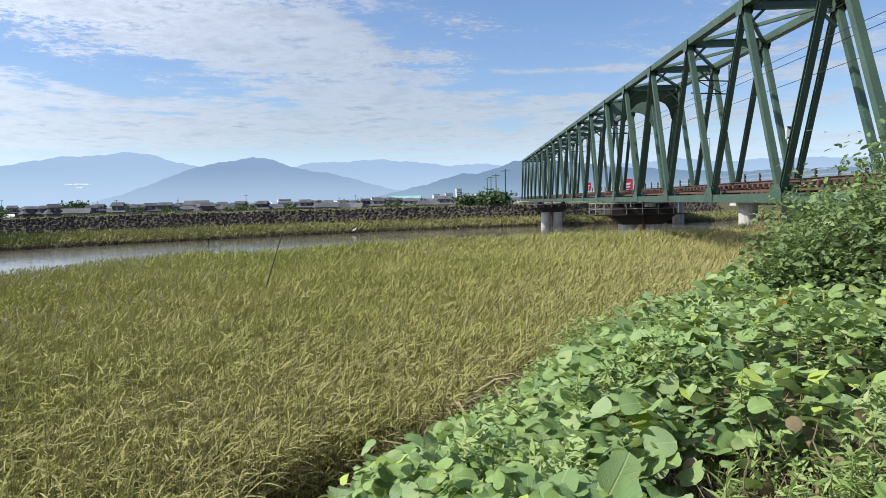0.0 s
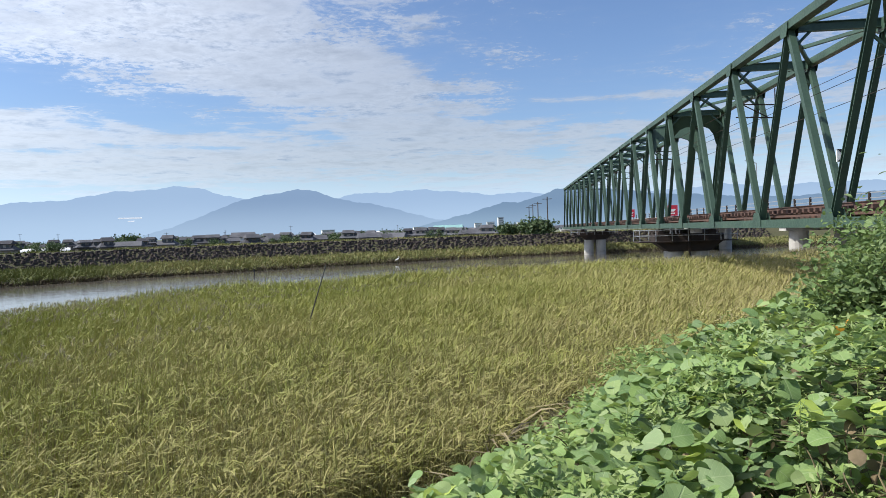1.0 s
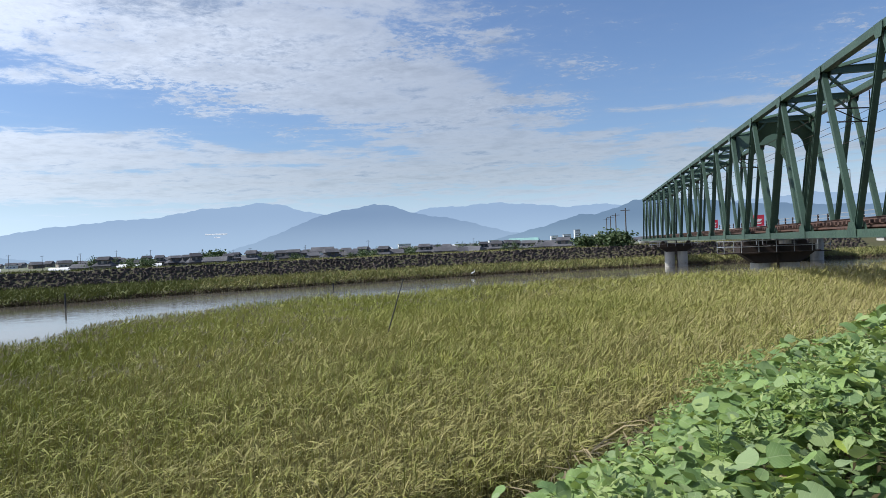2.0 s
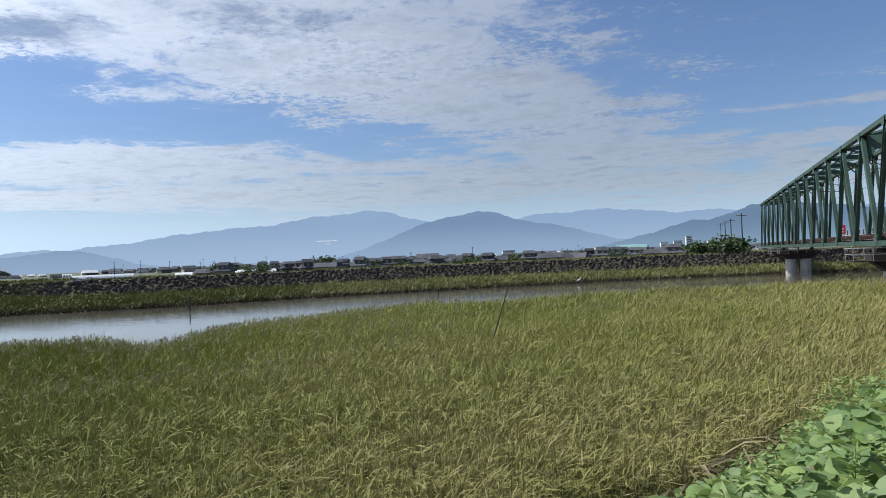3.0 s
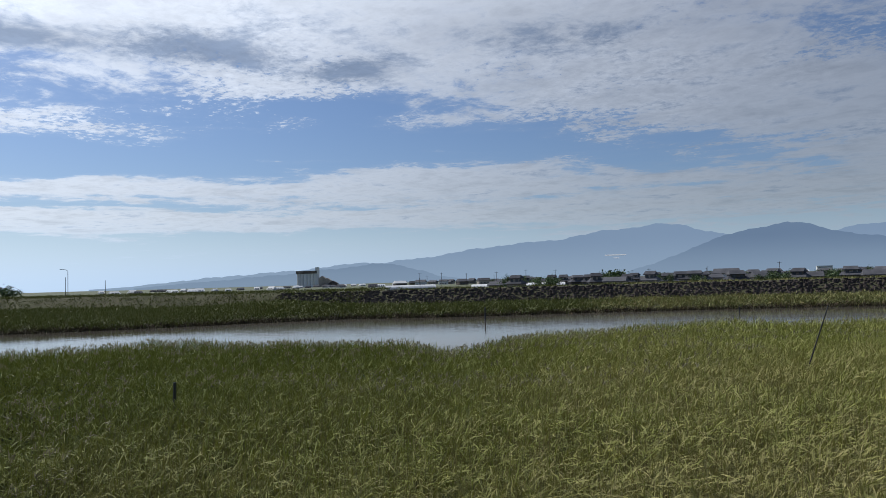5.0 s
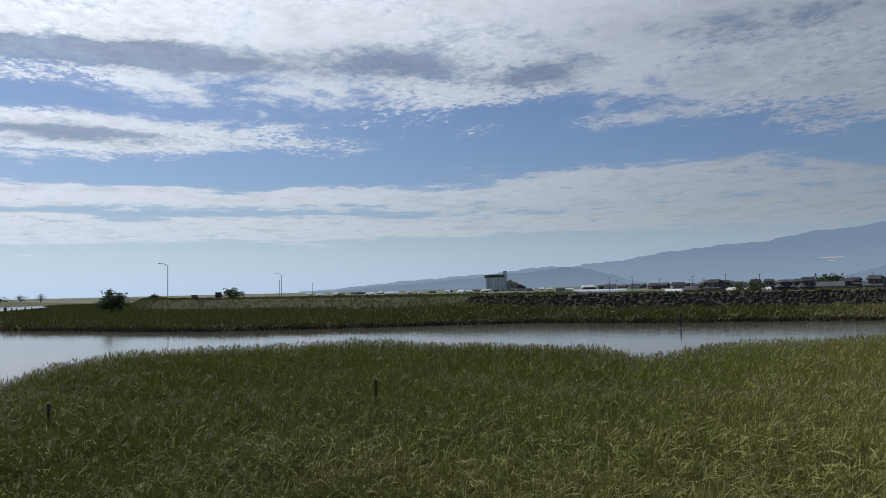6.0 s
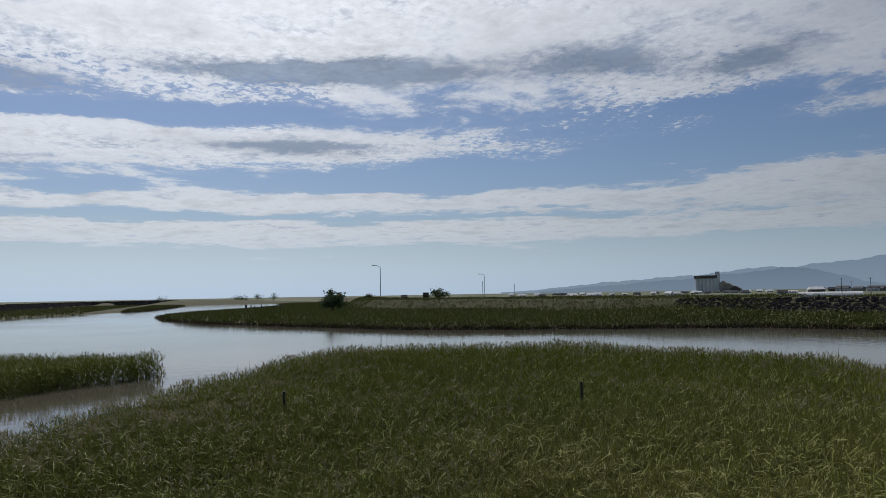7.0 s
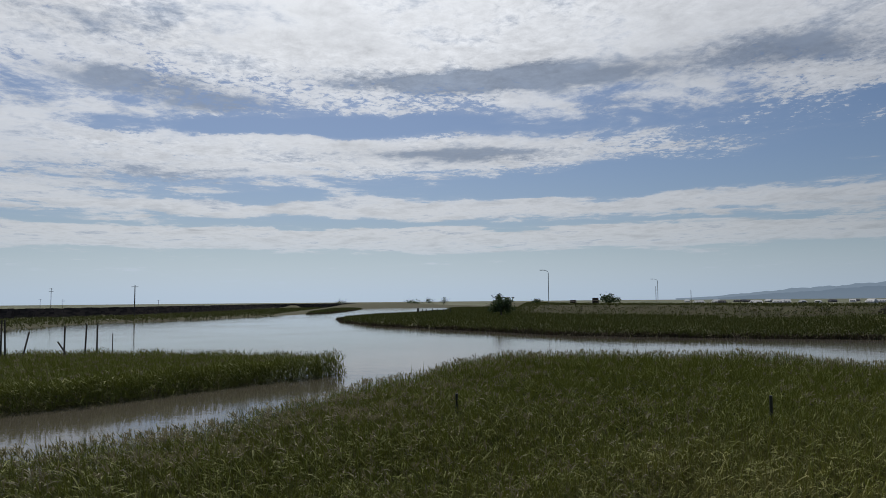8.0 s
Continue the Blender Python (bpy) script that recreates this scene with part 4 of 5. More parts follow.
    sets.append(reed_set(x, y, np.where(x < -95, 0.60, 0.22) + 0.2 * wave(x, y, 5.0), 5, 0.5, 0.16, 0.3, 2, 0.0))
    tagged(part("far_reeds", blade_mesh("far_reeds", sets), FAR_REED), "olive reeds and grass on the far bank", "reeds", kind="stuff")


make_reeds()


# ---- kudzu on the bank ----
def leaflet(length, width, lobes, fine):
    """One broad kudzu leaflet, cupped along its midrib, tip along +y; fine: points on each half of the rim."""
    rim = []
    for k in range(fine + 1):
        t = math.pi * k / fine
        r = math.sin(t) ** 0.85 * (0.52 + 0.05 * math.cos(t)) * (1.0 - 0.28 * lobes * math.exp(-((t - 1.75) / 0.28) ** 2))
        rim.append((r, 0.5 - 0.5 * math.cos(t) - 0.05 * math.sin(t) ** 2 * (t < 1.2)))
    curl, cup = 0.34, 0.30
    lift = lambda x, y: cup * abs(x) * width * 0.5 - curl * length * (y - 0.4) ** 2 + 0.05 * width * math.sin(9 * y + 6 * x) * abs(x)
    right = [(x * width, y * length, lift(x, y)) for x, y in rim]
    left = [(-x * width * 0.94, y * length * 0.98, lift(x, y + 0.1)) for x, y in rim[1:-1]]
    rib = [(0, length * rim[k][1], lift(0, rim[k][1]) - 0.02 * width) for k in range(1, fine)]
    n = len(right)
    rr, ll = list(range(n)), [0] + list(range(n, n + fine - 1)) + [n - 1]
    cc = [0] + list(range(n + fine - 1, n + 2 * (fine - 1))) + [n - 1]
    f = []
    for k in range(fine):
        for side, flip in ((rr, False), (ll, True)):
            q = list(dict.fromkeys([cc[k], side[k], side[k + 1], cc[k + 1]]))
            if len(q) > 2:
                f.append(tuple(q[::-1] if flip else q))
    return np.array(right + left + rib), f


def canopy(x, y):
    """Height of the kudzu above the bank's soil, higher towards the shrub, with a worn hollow beside the path."""
    hollow = np.exp(-(((x - 1.35) / 0.5) ** 2 + ((y - 3.1) / 0.7) ** 2)) * 0.34 + np.exp(-(((x - 2.4) / 0.4) ** 2 + ((y - 4.4) / 0.4) ** 2)) * 0.4
    rise = np.clip((np.hypot(x, y) - 5) / 9, 0, 1) * 0.35 * np.clip((x / np.maximum(y, 0.1) - 0.38) / 0.15, 0, 1)
    return 0.56 + 0.20 * wave(x, y, 0.34) + 0.14 * wave(x, y, 1.4, 1.0) - hollow + rise


def turned(n, tilt, about):
    """Rotation matrices: pitch and roll drawn with that spread, any heading."""
    a, b, c = rng.normal(about, tilt, n), rng.normal(0, tilt, n), rng.uniform(0, 2 * np.pi, n)
    z = np.zeros(n)
    o = np.ones(n)
    rx = np.array([[o, z, z], [z, np.cos(a), -np.sin(a)], [z, np.sin(a), np.cos(a)]]).transpose(2, 0, 1)
    ry = np.array([[np.cos(b), z, np.sin(b)], [z, o, z], [-np.sin(b), z, np.cos(b)]]).transpose(2, 0, 1)
    rz = np.array([[np.cos(c), -np.sin(c), z], [np.sin(c), np.cos(c), z], [z, z, o]]).transpose(2, 0, 1)
    return rz @ ry @ rx


def leaf_uv(v):
    """Across the midrib and along it."""
    v = np.asarray(v)
    return np.stack([v[:, 0] / np.ptp(v[:, 0]), v[:, 1] / np.ptp(v[:, 1])], -1)


def leaf_bag(name, shapes, places, turns, sizes):
    """Many leaves of a few shapes joined into one mesh."""
    vs, cs, ss, uvs, k = [], [], [], [], 0
    for i, (v, f) in enumerate(shapes):
        pick = np.arange(len(places)) % len(shapes) == i
        w = np.einsum("nij,vj->nvi", turns[pick], v) * sizes[pick][:, None, None] + places[pick][:, None, :]
        m = len(w)
        flat = np.array([j for q in f for j in q])
        cs.append((k + np.arange(m)[:, None] * len(v) + flat).ravel())
        ss.append(np.tile([len(q) for q in f], m))
        vs.append(w.reshape(-1, 3))
        uvs.append(np.tile(leaf_uv(v)[flat], (m, 1)))
        k += m * len(v)
    me = raw_mesh(name, np.concatenate(vs), np.concatenate(cs), np.concatenate(ss), True)
    me.uv_layers.new(name="leaf").data.foreach_set("uv", np.concatenate(uvs).astype(np.float32).ravel())
    return me


def make_kudzu():
    root = thing("kudzu_vine", "sprawling kudzu vine with broad green leaves covering the bank", "vine")
    shapes = [leaflet(0.130 + 0.008 * k, 0.158 - 0.006 * k, (0, 1, 0.5, 1)[k], 7) for k in range(4)]
    rough = [leaflet(0.135, 0.132, k % 2, 4) for k in range(2)]
    meshes = []
    for v, f in shapes:
        me = bpy.data.meshes.new("leaf")
        me.from_pydata([tuple(p) for p in v], [], f)
        me.polygons.foreach_set("use_smooth", [True] * len(f))
        flat = np.array([j for q in f for j in q])
        me.uv_layers.new(name="leaf").data.foreach_set("uv", leaf_uv(v)[flat].astype(np.float32).ravel())
        me.materials.append(KUDZU)
        meshes.append(me)
    n = 60000
    r = 1.35 + 17.0 * rng.random(n) ** 1.15
    a = np.radians(rng.uniform(-50, 30, n))
    x, y = -r * np.sin(a), r * np.cos(a)
    b = away(BANK, x, y)
    gap = np.exp(-(((x - 1.3) / 0.62) ** 2 + ((y - 3.0) / 0.85) ** 2)) * 0.92 + np.exp(-(((x - 2.4) / 0.5) ** 2 + ((y - 4.4) / 0.5) ** 2)) * 0.85 + np.exp(-(((x - 2.0) / 0.4) ** 2 + ((y - 3.4) / 0.4) ** 2)) * 0.8
    ok = (b < 1.25) & (rng.random(n) < np.clip(4.2 / r, 0.35, 1.0) * (1 - gap)) & (wave(x, y, 0.22, 5.0) < 0.62) & ~((a > radians(-2)) & (r < 2.4))
    x, y, r, b = x[ok][:15000], y[ok][:15000], r[ok][:15000], b[ok][:15000]
    n = len(x)
    g = ground_height(x, y)
    deep = rng.random(n) ** 1.6 * 0.48
    z = g + canopy(x, y) * np.where(b < 0, 1.0, 1.0 - 0.3 * b) - deep
    sizes = rng.uniform(0.42, 1.25, n) * np.where(r < 9, 1.0, 1.25)
    sizes = sizes * np.where(np.arctan2(-x, y) > radians(-9), 0.6, 1.0)
    turns = turned(n, 0.42, -0.12)
    near = (r > 1.8) & (r < 3.4) & (deep < 0.12)
    near &= np.cumsum(near) <= 300
    for k in np.flatnonzero(near):
        ob = new("leaf", meshes[k % 4])
        ob.parent = root
        ob.matrix_basis = Matrix.LocRotScale((x[k], y[k], z[k]), Matrix(turns[k].tolist()).to_quaternion(), [float(sizes[k])] * 3)
    for pick, kinds in ((~near & (r < 4.2), shapes), (~near & (r >= 4.2), rough)):
        tagged(part("foliage", leaf_bag("foliage", kinds, np.stack([x, y, z], -1)[pick], turns[pick], sizes[pick]), KUDZU, root), kind="stuff")
    gold = [bpy.data.meshes.new("leaf") for v, f in shapes[:2]]
    for me, (v, f) in zip(gold, shapes):
        me.from_pydata([tuple(q) for q in v], [], f)
        me.materials.append(GOLD)
    for k in range(5):
        d, az = 6.4 + 0.1 * (k % 3), radians(-25.3 - 0.3 * k % 1.1)
        px, py = -d * math.sin(az), d * math.cos(az)
        pz = float((ground_height(np.array([px]), np.array([py])) + canopy(np.array([px]), np.array([py])))[0])
        ob = new("leaf", gold[k % 2])
        ob.parent = root
        ob.matrix_basis = Matrix.LocRotScale((px, py, pz + 0.03 + 0.03 * k), Matrix(turned(1, 0.6, 0.5)[0].tolist()).to_quaternion(), [0.42] * 3)
        tagged(ob, "leaf turned orange")
    # dead grass in the hollow
    n = 2400
    px, py = rng.normal(1.35, 0.5, n), rng.normal(3.1, 0.75, n)
    base = np.stack([px, py, ground_height(px, py)], -1)
    dead = blades(base, rng.uniform(0, 6.28, n), np.abs(rng.normal(0.6, 0.4, n)), rng.uniform(0.15, 0.5, n), rng.uniform(0.005, 0.010, n), rng.uniform(0.1, 1.0, n), True)
    tagged(part("dead_grass", blade_mesh("dead_grass", [dead]), DRY), "dead brown grass stalks in a hollow of the vine", "grass", kind="stuff")
    # withered leaves fallen into the gaps
    n = 380
    px, py = rng.normal(1.5, 0.7, n), rng.normal(3.3, 0.9, n)
    pz = ground_height(px, py) + canopy(px, py) * rng.uniform(0.1, 0.85, n)
    withered = leaf_bag("withered_leaves", rough, np.stack([px, py, pz], -1), turned(n, 0.9, 0.3), rng.uniform(0.25, 0.7, n))
    tagged(part("withered_leaves", withered, DEADLEAF, root), kind="stuff")
    # bare runners arching out of the leaves
    local = random.Random(3)
    for k in range(46):
        d, az = local.uniform(1.9, 6.5), radians(local.uniform(-36, -6) if k % 3 else local.uniform(-34, -22))
        px, py = -d * math.sin(az), d * math.cos(az)
        pz = float(ground_height(np.array([px]), np.array([py]))[0]) + 0.15
        f = Form()
        q = Vector((px, py, pz))
        step = Vector((local.uniform(-0.1, 0.1), local.uniform(-0.1, 0.1), 0.11))
        for i in range(6):
            nxt = q + step
            f.tube(q, nxt, 0.0055 - 0.0005 * i, 0.005 - 0.0005 * i, 5)
            q, step = nxt, step * 0.96 + Vector((local.uniform(-0.05, 0.05), local.uniform(-0.05, 0.05), -0.022))
        part("runner", f, VINE, root)


def make_fringe():
    """Small-leaved weeds along the foot of the bank, between the vine and the reeds."""
    oval = [(np.array([(0, 0, 0), (0.24, 0.4, 0.04), (0, 1, -0.1), (-0.24, 0.4, 0.04)]), [(0, 1, 2, 3)])]
    n = 60000
    r, a = 1.6 + 13.0 * rng.random(n) ** 1.4, np.radians(rng.uniform(-34, 40, n))
    x, y = -r * np.sin(a), r * np.cos(a)
    b = away(BANK, x, y)
    ok = (b > np.where((a > radians(-12)) & (r < 3.2), -1.2, 0.2)) & (b < 2.7) & (wave(x, y, 0.7, 3.0) > -0.25)
    x, y, b = x[ok][:19000], y[ok][:19000], b[ok][:19000]
    n = len(x)
    z = ground_height(x, y) + (0.25 + 0.75 * rng.random(n)) * (0.75 + 0.25 * wave(x, y, 0.5)) * np.where(b > 1.2, 0.9, 0.62)
    me = leaf_bag("bank_weeds", oval, np.stack([x, y, z], -1), turned(n, 0.55, 0.1), rng.uniform(0.05, 0.12, n))
    tagged(part("bank_weeds", me, WEED), "small-leaved green weeds at the foot of the bank", "weeds", kind="stuff")


def make_undergrowth():
    """Patches of small-leaved weeds that push up between the vine's leaves."""
    oval = [(np.array([(0, 0, 0), (0.15, 0.4, 0.04), (0, 1, -0.12), (-0.15, 0.4, 0.04)]), [(0, 1, 2, 3)])]
    n = 70000
    r, a = 1.7 + 11.0 * rng.random(n) ** 1.3, np.radians(rng.uniform(-46, 6, n))
    x, y = -r * np.sin(a), r * np.cos(a)
    ok = (away(BANK, x, y) < 0.8) & (wave(x, y, 0.45, 7.0) + 0.6 * wave(x, y, 1.5, 2.0) > 0.55)
    x, y = x[ok][:5500], y[ok][:5500]
    n = len(x)
    z = ground_height(x, y) + canopy(x, y) + 0.10 - 0.30 * rng.random(n) ** 1.5
    me = leaf_bag("undergrowth", oval, np.stack([x, y, z], -1), turned(n, 0.6, 0.3), rng.uniform(0.035, 0.095, n))
    tagged(part("undergrowth", me, WEED), "small narrow-leaved weeds pushing up through the vine", "weeds", kind="stuff")


def make_marsh_patch():
    """A patch of dark broad-leaved weeds in the hollow of the reed bed."""
    oval = [(np.array([(0, 0, 0), (0.28, 0.45, 0.05), (0, 1, -0.1), (-0.28, 0.45, 0.05)]), [(0, 1, 2, 3)])]
    n = 14000
    x, y = rng.normal(-23.5, 3.6, n), rng.normal(6.5, 2.6, n)
    ok = (away(MARSH, x, y) < -0.5) & (wave(x, y, 1.3, 2.0) > -0.15)
    x, y = x[ok], y[ok]
    n = len(x)
    z = ground_height(x, y) + reed_top(x, y) * (0.45 + 0.5 * rng.random(n))
    me = leaf_bag("marsh_weeds", oval, np.stack([x, y, z], -1), turned(n, 0.6, 0.2), rng.uniform(0.05, 0.11, n))
    tagged(part("marsh_weeds", me, DUSK), "dark broad-leaved weeds in a hollow of the reed bed", "weeds", kind="stuff")


def make_bank_grass():
    """Short trodden grass on the top of the bank."""
    n = 26000
    x, y = rng.uniform(-9, 9, n), rng.uniform(-9, 6, n)
    ok = away(BANK, x, y) < 1.2
    x, y = x[ok], y[ok]
    n = len(x)
    set_ = blades(np.stack([x, y, ground_height(x, y) - 0.01], -1), rng.uniform(0, 6.28, n), np.abs(rng.normal(0.5, 0.3, n)), rng.uniform(0.06, 0.2, n), rng.uniform(0.006, 0.012, n), rng.uniform(0, 0.6, n), 2)
    tagged(part("bank_grass", blade_mesh("bank_grass", [set_]), WEED), "short trodden grass on top of the bank", "grass", kind="stuff")


def make_weeds():
    """Feathery weeds and grass tufts that come up through the vine."""
    narrow = [(np.array([(0, 0, 0), (0.09, 0.45, 0.02), (0, 1, -0.1), (-0.09, 0.45, 0.02)]), [(0, 1, 2, 3)])]
    local = random.Random(11)
    for k in range(60):
        d, az = 1.9 + 8.0 * local.random() ** 1.3, radians(local.uniform(-40, 3) if k % 2 else local.uniform(-32, -12))
        px, py = -d * math.sin(az), d * math.cos(az)
        if float(away(BANK, np.array([px]), np.array([py]))[0]) > 0.9:
            continue
        base = float(ground_height(np.array([px]), np.array([py]))[0])
        tall = local.uniform(0.40, 0.66)
        root = thing("weed", "upright pale green weed with narrow feathery leaves among the vine", "weed", "weeds on the bank")
        root.location = (px, py, base)
        part("stem", Form().tube((0, 0, -0.05), (0.03, 0.02, tall), 0.004, 0.002, 5), WEED, root)
        n = 110
        h = tall * (0.25 + 0.75 * rng.random(n))
        places = np.stack([0.03 * h / tall, 0.02 * h / tall, h], -1)
        part("foliage", leaf_bag("foliage", narrow, places, turned(n, 0.45, 0.25), rng.uniform(0.04, 0.11, n)), WEED, root)


def make_shrub(m, radius, height, count, label, mat=None, leaf=0.075, sprays=9):
    """A loose shrub: forked stems and many oval leaves set along arching sprays."""
    root = thing("shrub", label, "shrub", m=m)
    oval = [(np.array([(0, 0, 0), (0.24, 0.3, 0.05), (0.22, 0.65, 0.03), (0, 1, -0.12), (-0.22, 0.65, 0.03), (-0.24, 0.3, 0.05)]), [(0, 1, 2, 3), (0, 3, 4, 5)])]
    local = random.Random(int(radius * 1000))
    wood, pts = Form(), []
    for k in range(sprays * 3):
        a, reach = local.uniform(0, 6.283), radius * local.uniform(0.25, 1.0)
        tip = Vector((math.cos(a) * reach, math.sin(a) * reach, height * local.uniform(0.45, 1.0) * (1.0 - 0.25 * (reach / radius) ** 2)))
        mid = Vector((tip.x * 0.35, tip.y * 0.35, tip.z * 0.65))
        wood.tube((0.05 * math.cos(a), 0.05 * math.sin(a), -0.1), mid, 0.022, 0.013, 5)
        wood.tube(mid, tip, 0.013, 0.004, 5)
        for i in range(count // (sprays * 3)):
            t = local.uniform(0.1, 1.05)
            q = mid.lerp(tip, t) if local.random() < 0.75 else Vector((0, 0, 0)).lerp(mid, t)
            s = 0.17 * radius
            pts.append((q.x + local.gauss(0, s), q.y + local.gauss(0, s), max(q.z + local.gauss(0, s), 0.03)))
    part("woody_base", wood, VINE, root)
    pts = np.array(pts)
    part("crown", leaf_bag("crown", oval, pts, turned(len(pts), 0.6, -0.1), rng.uniform(0.6, 1.3, len(pts)) * leaf), mat or SHRUB, root)
    return root


def ground_at(x, y):
    return float(ground_height(np.array([float(x)]), np.array([float(y)]))[0])


def bearing(az, d):
    """A place by its bearing to the left of the y axis, in degrees, and its distance."""
    a = radians(az)
    return -d * math.sin(a), d * math.cos(a)


make_kudzu()
make_fringe()
make_undergrowth()
make_marsh_patch()
make_bank_grass()
make_weeds()
for az, d, rad, hi, cnt in ((-34.0, 9.0, 1.25, 2.15, 13000), (-31.0, 11.5, 1.35, 1.75, 9500), (-38, 8.2, 1.4, 2.3, 8000), (-29.4, 8.6, 0.9, 1.25, 6500)):
    sx, sy = bearing(az, d)
    make_shrub(pose(sx, sy, ground_at(sx, sy) - 0.05), rad, hi, cnt, "leafy green shrub overgrown with vine on the bank", leaf=0.088)


# ---- levee, town and the far shore ----
def make_levee_blocks():
    f = Form()
    local = random.Random(21)
    line = [q for q in LEVEE if -115 < q[0] < 70 and q[1] > 60]
    for (ax, ay), (bx, by) in zip(line, line[1:]):
        a, b = Vector((ax, ay, 0)), Vector((bx, by, 0))
        way = (b - a).normalized()
        out = Vector((-way.y, way.x, 0)) * (1 if Vector((-way.y, way.x, 0)).dot(-Vector((ax, ay, 0))) > 0 else -1)
        k = 0.0
        while k < (b - a).length:
            for row in range(11):
                u = 0.2 + row * 0.47
                c = a + way * (k + (row % 2) * 0.4 + local.uniform(-0.3, 0.3)) + out * (u + local.uniform(-0.2, 0.2))
                c.z = 3.38 - 0.59 * u + local.uniform(-0.05, 0.14)
                t = way.lerp(out, local.uniform(0.1, 0.5)).normalized()
                w = local.uniform(0.22, 0.42)
                f.beam(c - t * w, c + t * w + Vector((0, 0, local.uniform(-0.12, 0.12))), 0.32, 0.34, (0, 0, 1))
            k += 0.66
    # larger rubble along the far shore downstream
    line = [(-590, -20), (-520, -76), (-360, -84), (-280, -94), (-240, -112), (-150, -190)]
    for (ax, ay), (bx, by) in zip(line, line[1:]):
        a, b = Vector((ax, ay, 0)), Vector((bx, by, 0))
        way = (b - a).normalized()
        out = Vector((way.y, -way.x, 0))
        out = out if out.dot(-a) > 0 else -out
        k = 0.0
        while k < (b - a).length:
            for row in range(5):
                u = 0.3 + row * 1.1
                c = a + way * (k + (row % 2) * 0.8) + out * u
                c.z = 3.25 - 0.57 * u + local.uniform(0.0, 0.25)
                f.beam(c - way * local.uniform(0.7, 1.2), c + way * local.uniform(0.7, 1.2), 1.0, 1.3, (0, 0, 1))
            k += 1.8
    tagged(part("levee_blocks", f, STONE), "dark wave-breaking concrete blocks laid along the levee slope", "revetment", kind="stuff")


def make_house(x, y, turn, w, d, h, two, wall, roof, label, name="house", cat="house", group="houses of the town"):
    g = ground_at(x, y)
    root = thing(name, label, cat, group, pose(x, y, g, 0, 0, turn))
    part("wall", Form().box((-w / 2, -d / 2, -0.3), (w / 2, d / 2, h)), wall, root)

    def hip(w, d, z, rise, eave=0.7, ridge=0.45):
        w, d = w / 2 + eave, d / 2 + eave
        p = [(-w, -d, z), (w, -d, z), (w, d, z), (-w, d, z), (-w * ridge, 0, z + rise), (w * ridge, 0, z + rise)]
        q = [(a, b, c - 0.25) for a, b, c in p[:4]]
        return p + q, [(0, 1, 5, 4), (1, 2, 5), (2, 3, 4, 5), (3, 0, 4), (0, 6, 7, 1), (1, 7, 8, 2), (2, 8, 9, 3), (3, 9, 6, 0), (9, 8, 7, 6)]

    part("roof", Form().poly(*hip(w, d, h, d * 0.32, ridge=0.9 if not two else 0.5)), roof, root)
    if two:
        part("upper_wall", Form().box((-w * 0.32, -d * 0.33, h), (w * 0.32, d * 0.33, h + 2.5)), wall, root)
        part("upper_roof", Form().poly(*hip(w * 0.64, d * 0.66, h + 2.5, d * 0.22, ridge=0.85)), roof, root)
    for k in (-0.3, 0.0, 0.3):
        part("window", Form().box((w * k - 0.8, -d / 2 - 0.06, 0.9), (w * k + 0.8, -d / 2 + 0.02, 2.2)), GLASS, root)
        if two and k:
            part("window", Form().box((w * k * 0.6 - 0.7, -d * 0.33 - 0.06, h + 0.9), (w * k * 0.6 + 0.7, -d * 0.33 + 0.02, h + 2.1)), GLASS, root)
    return root


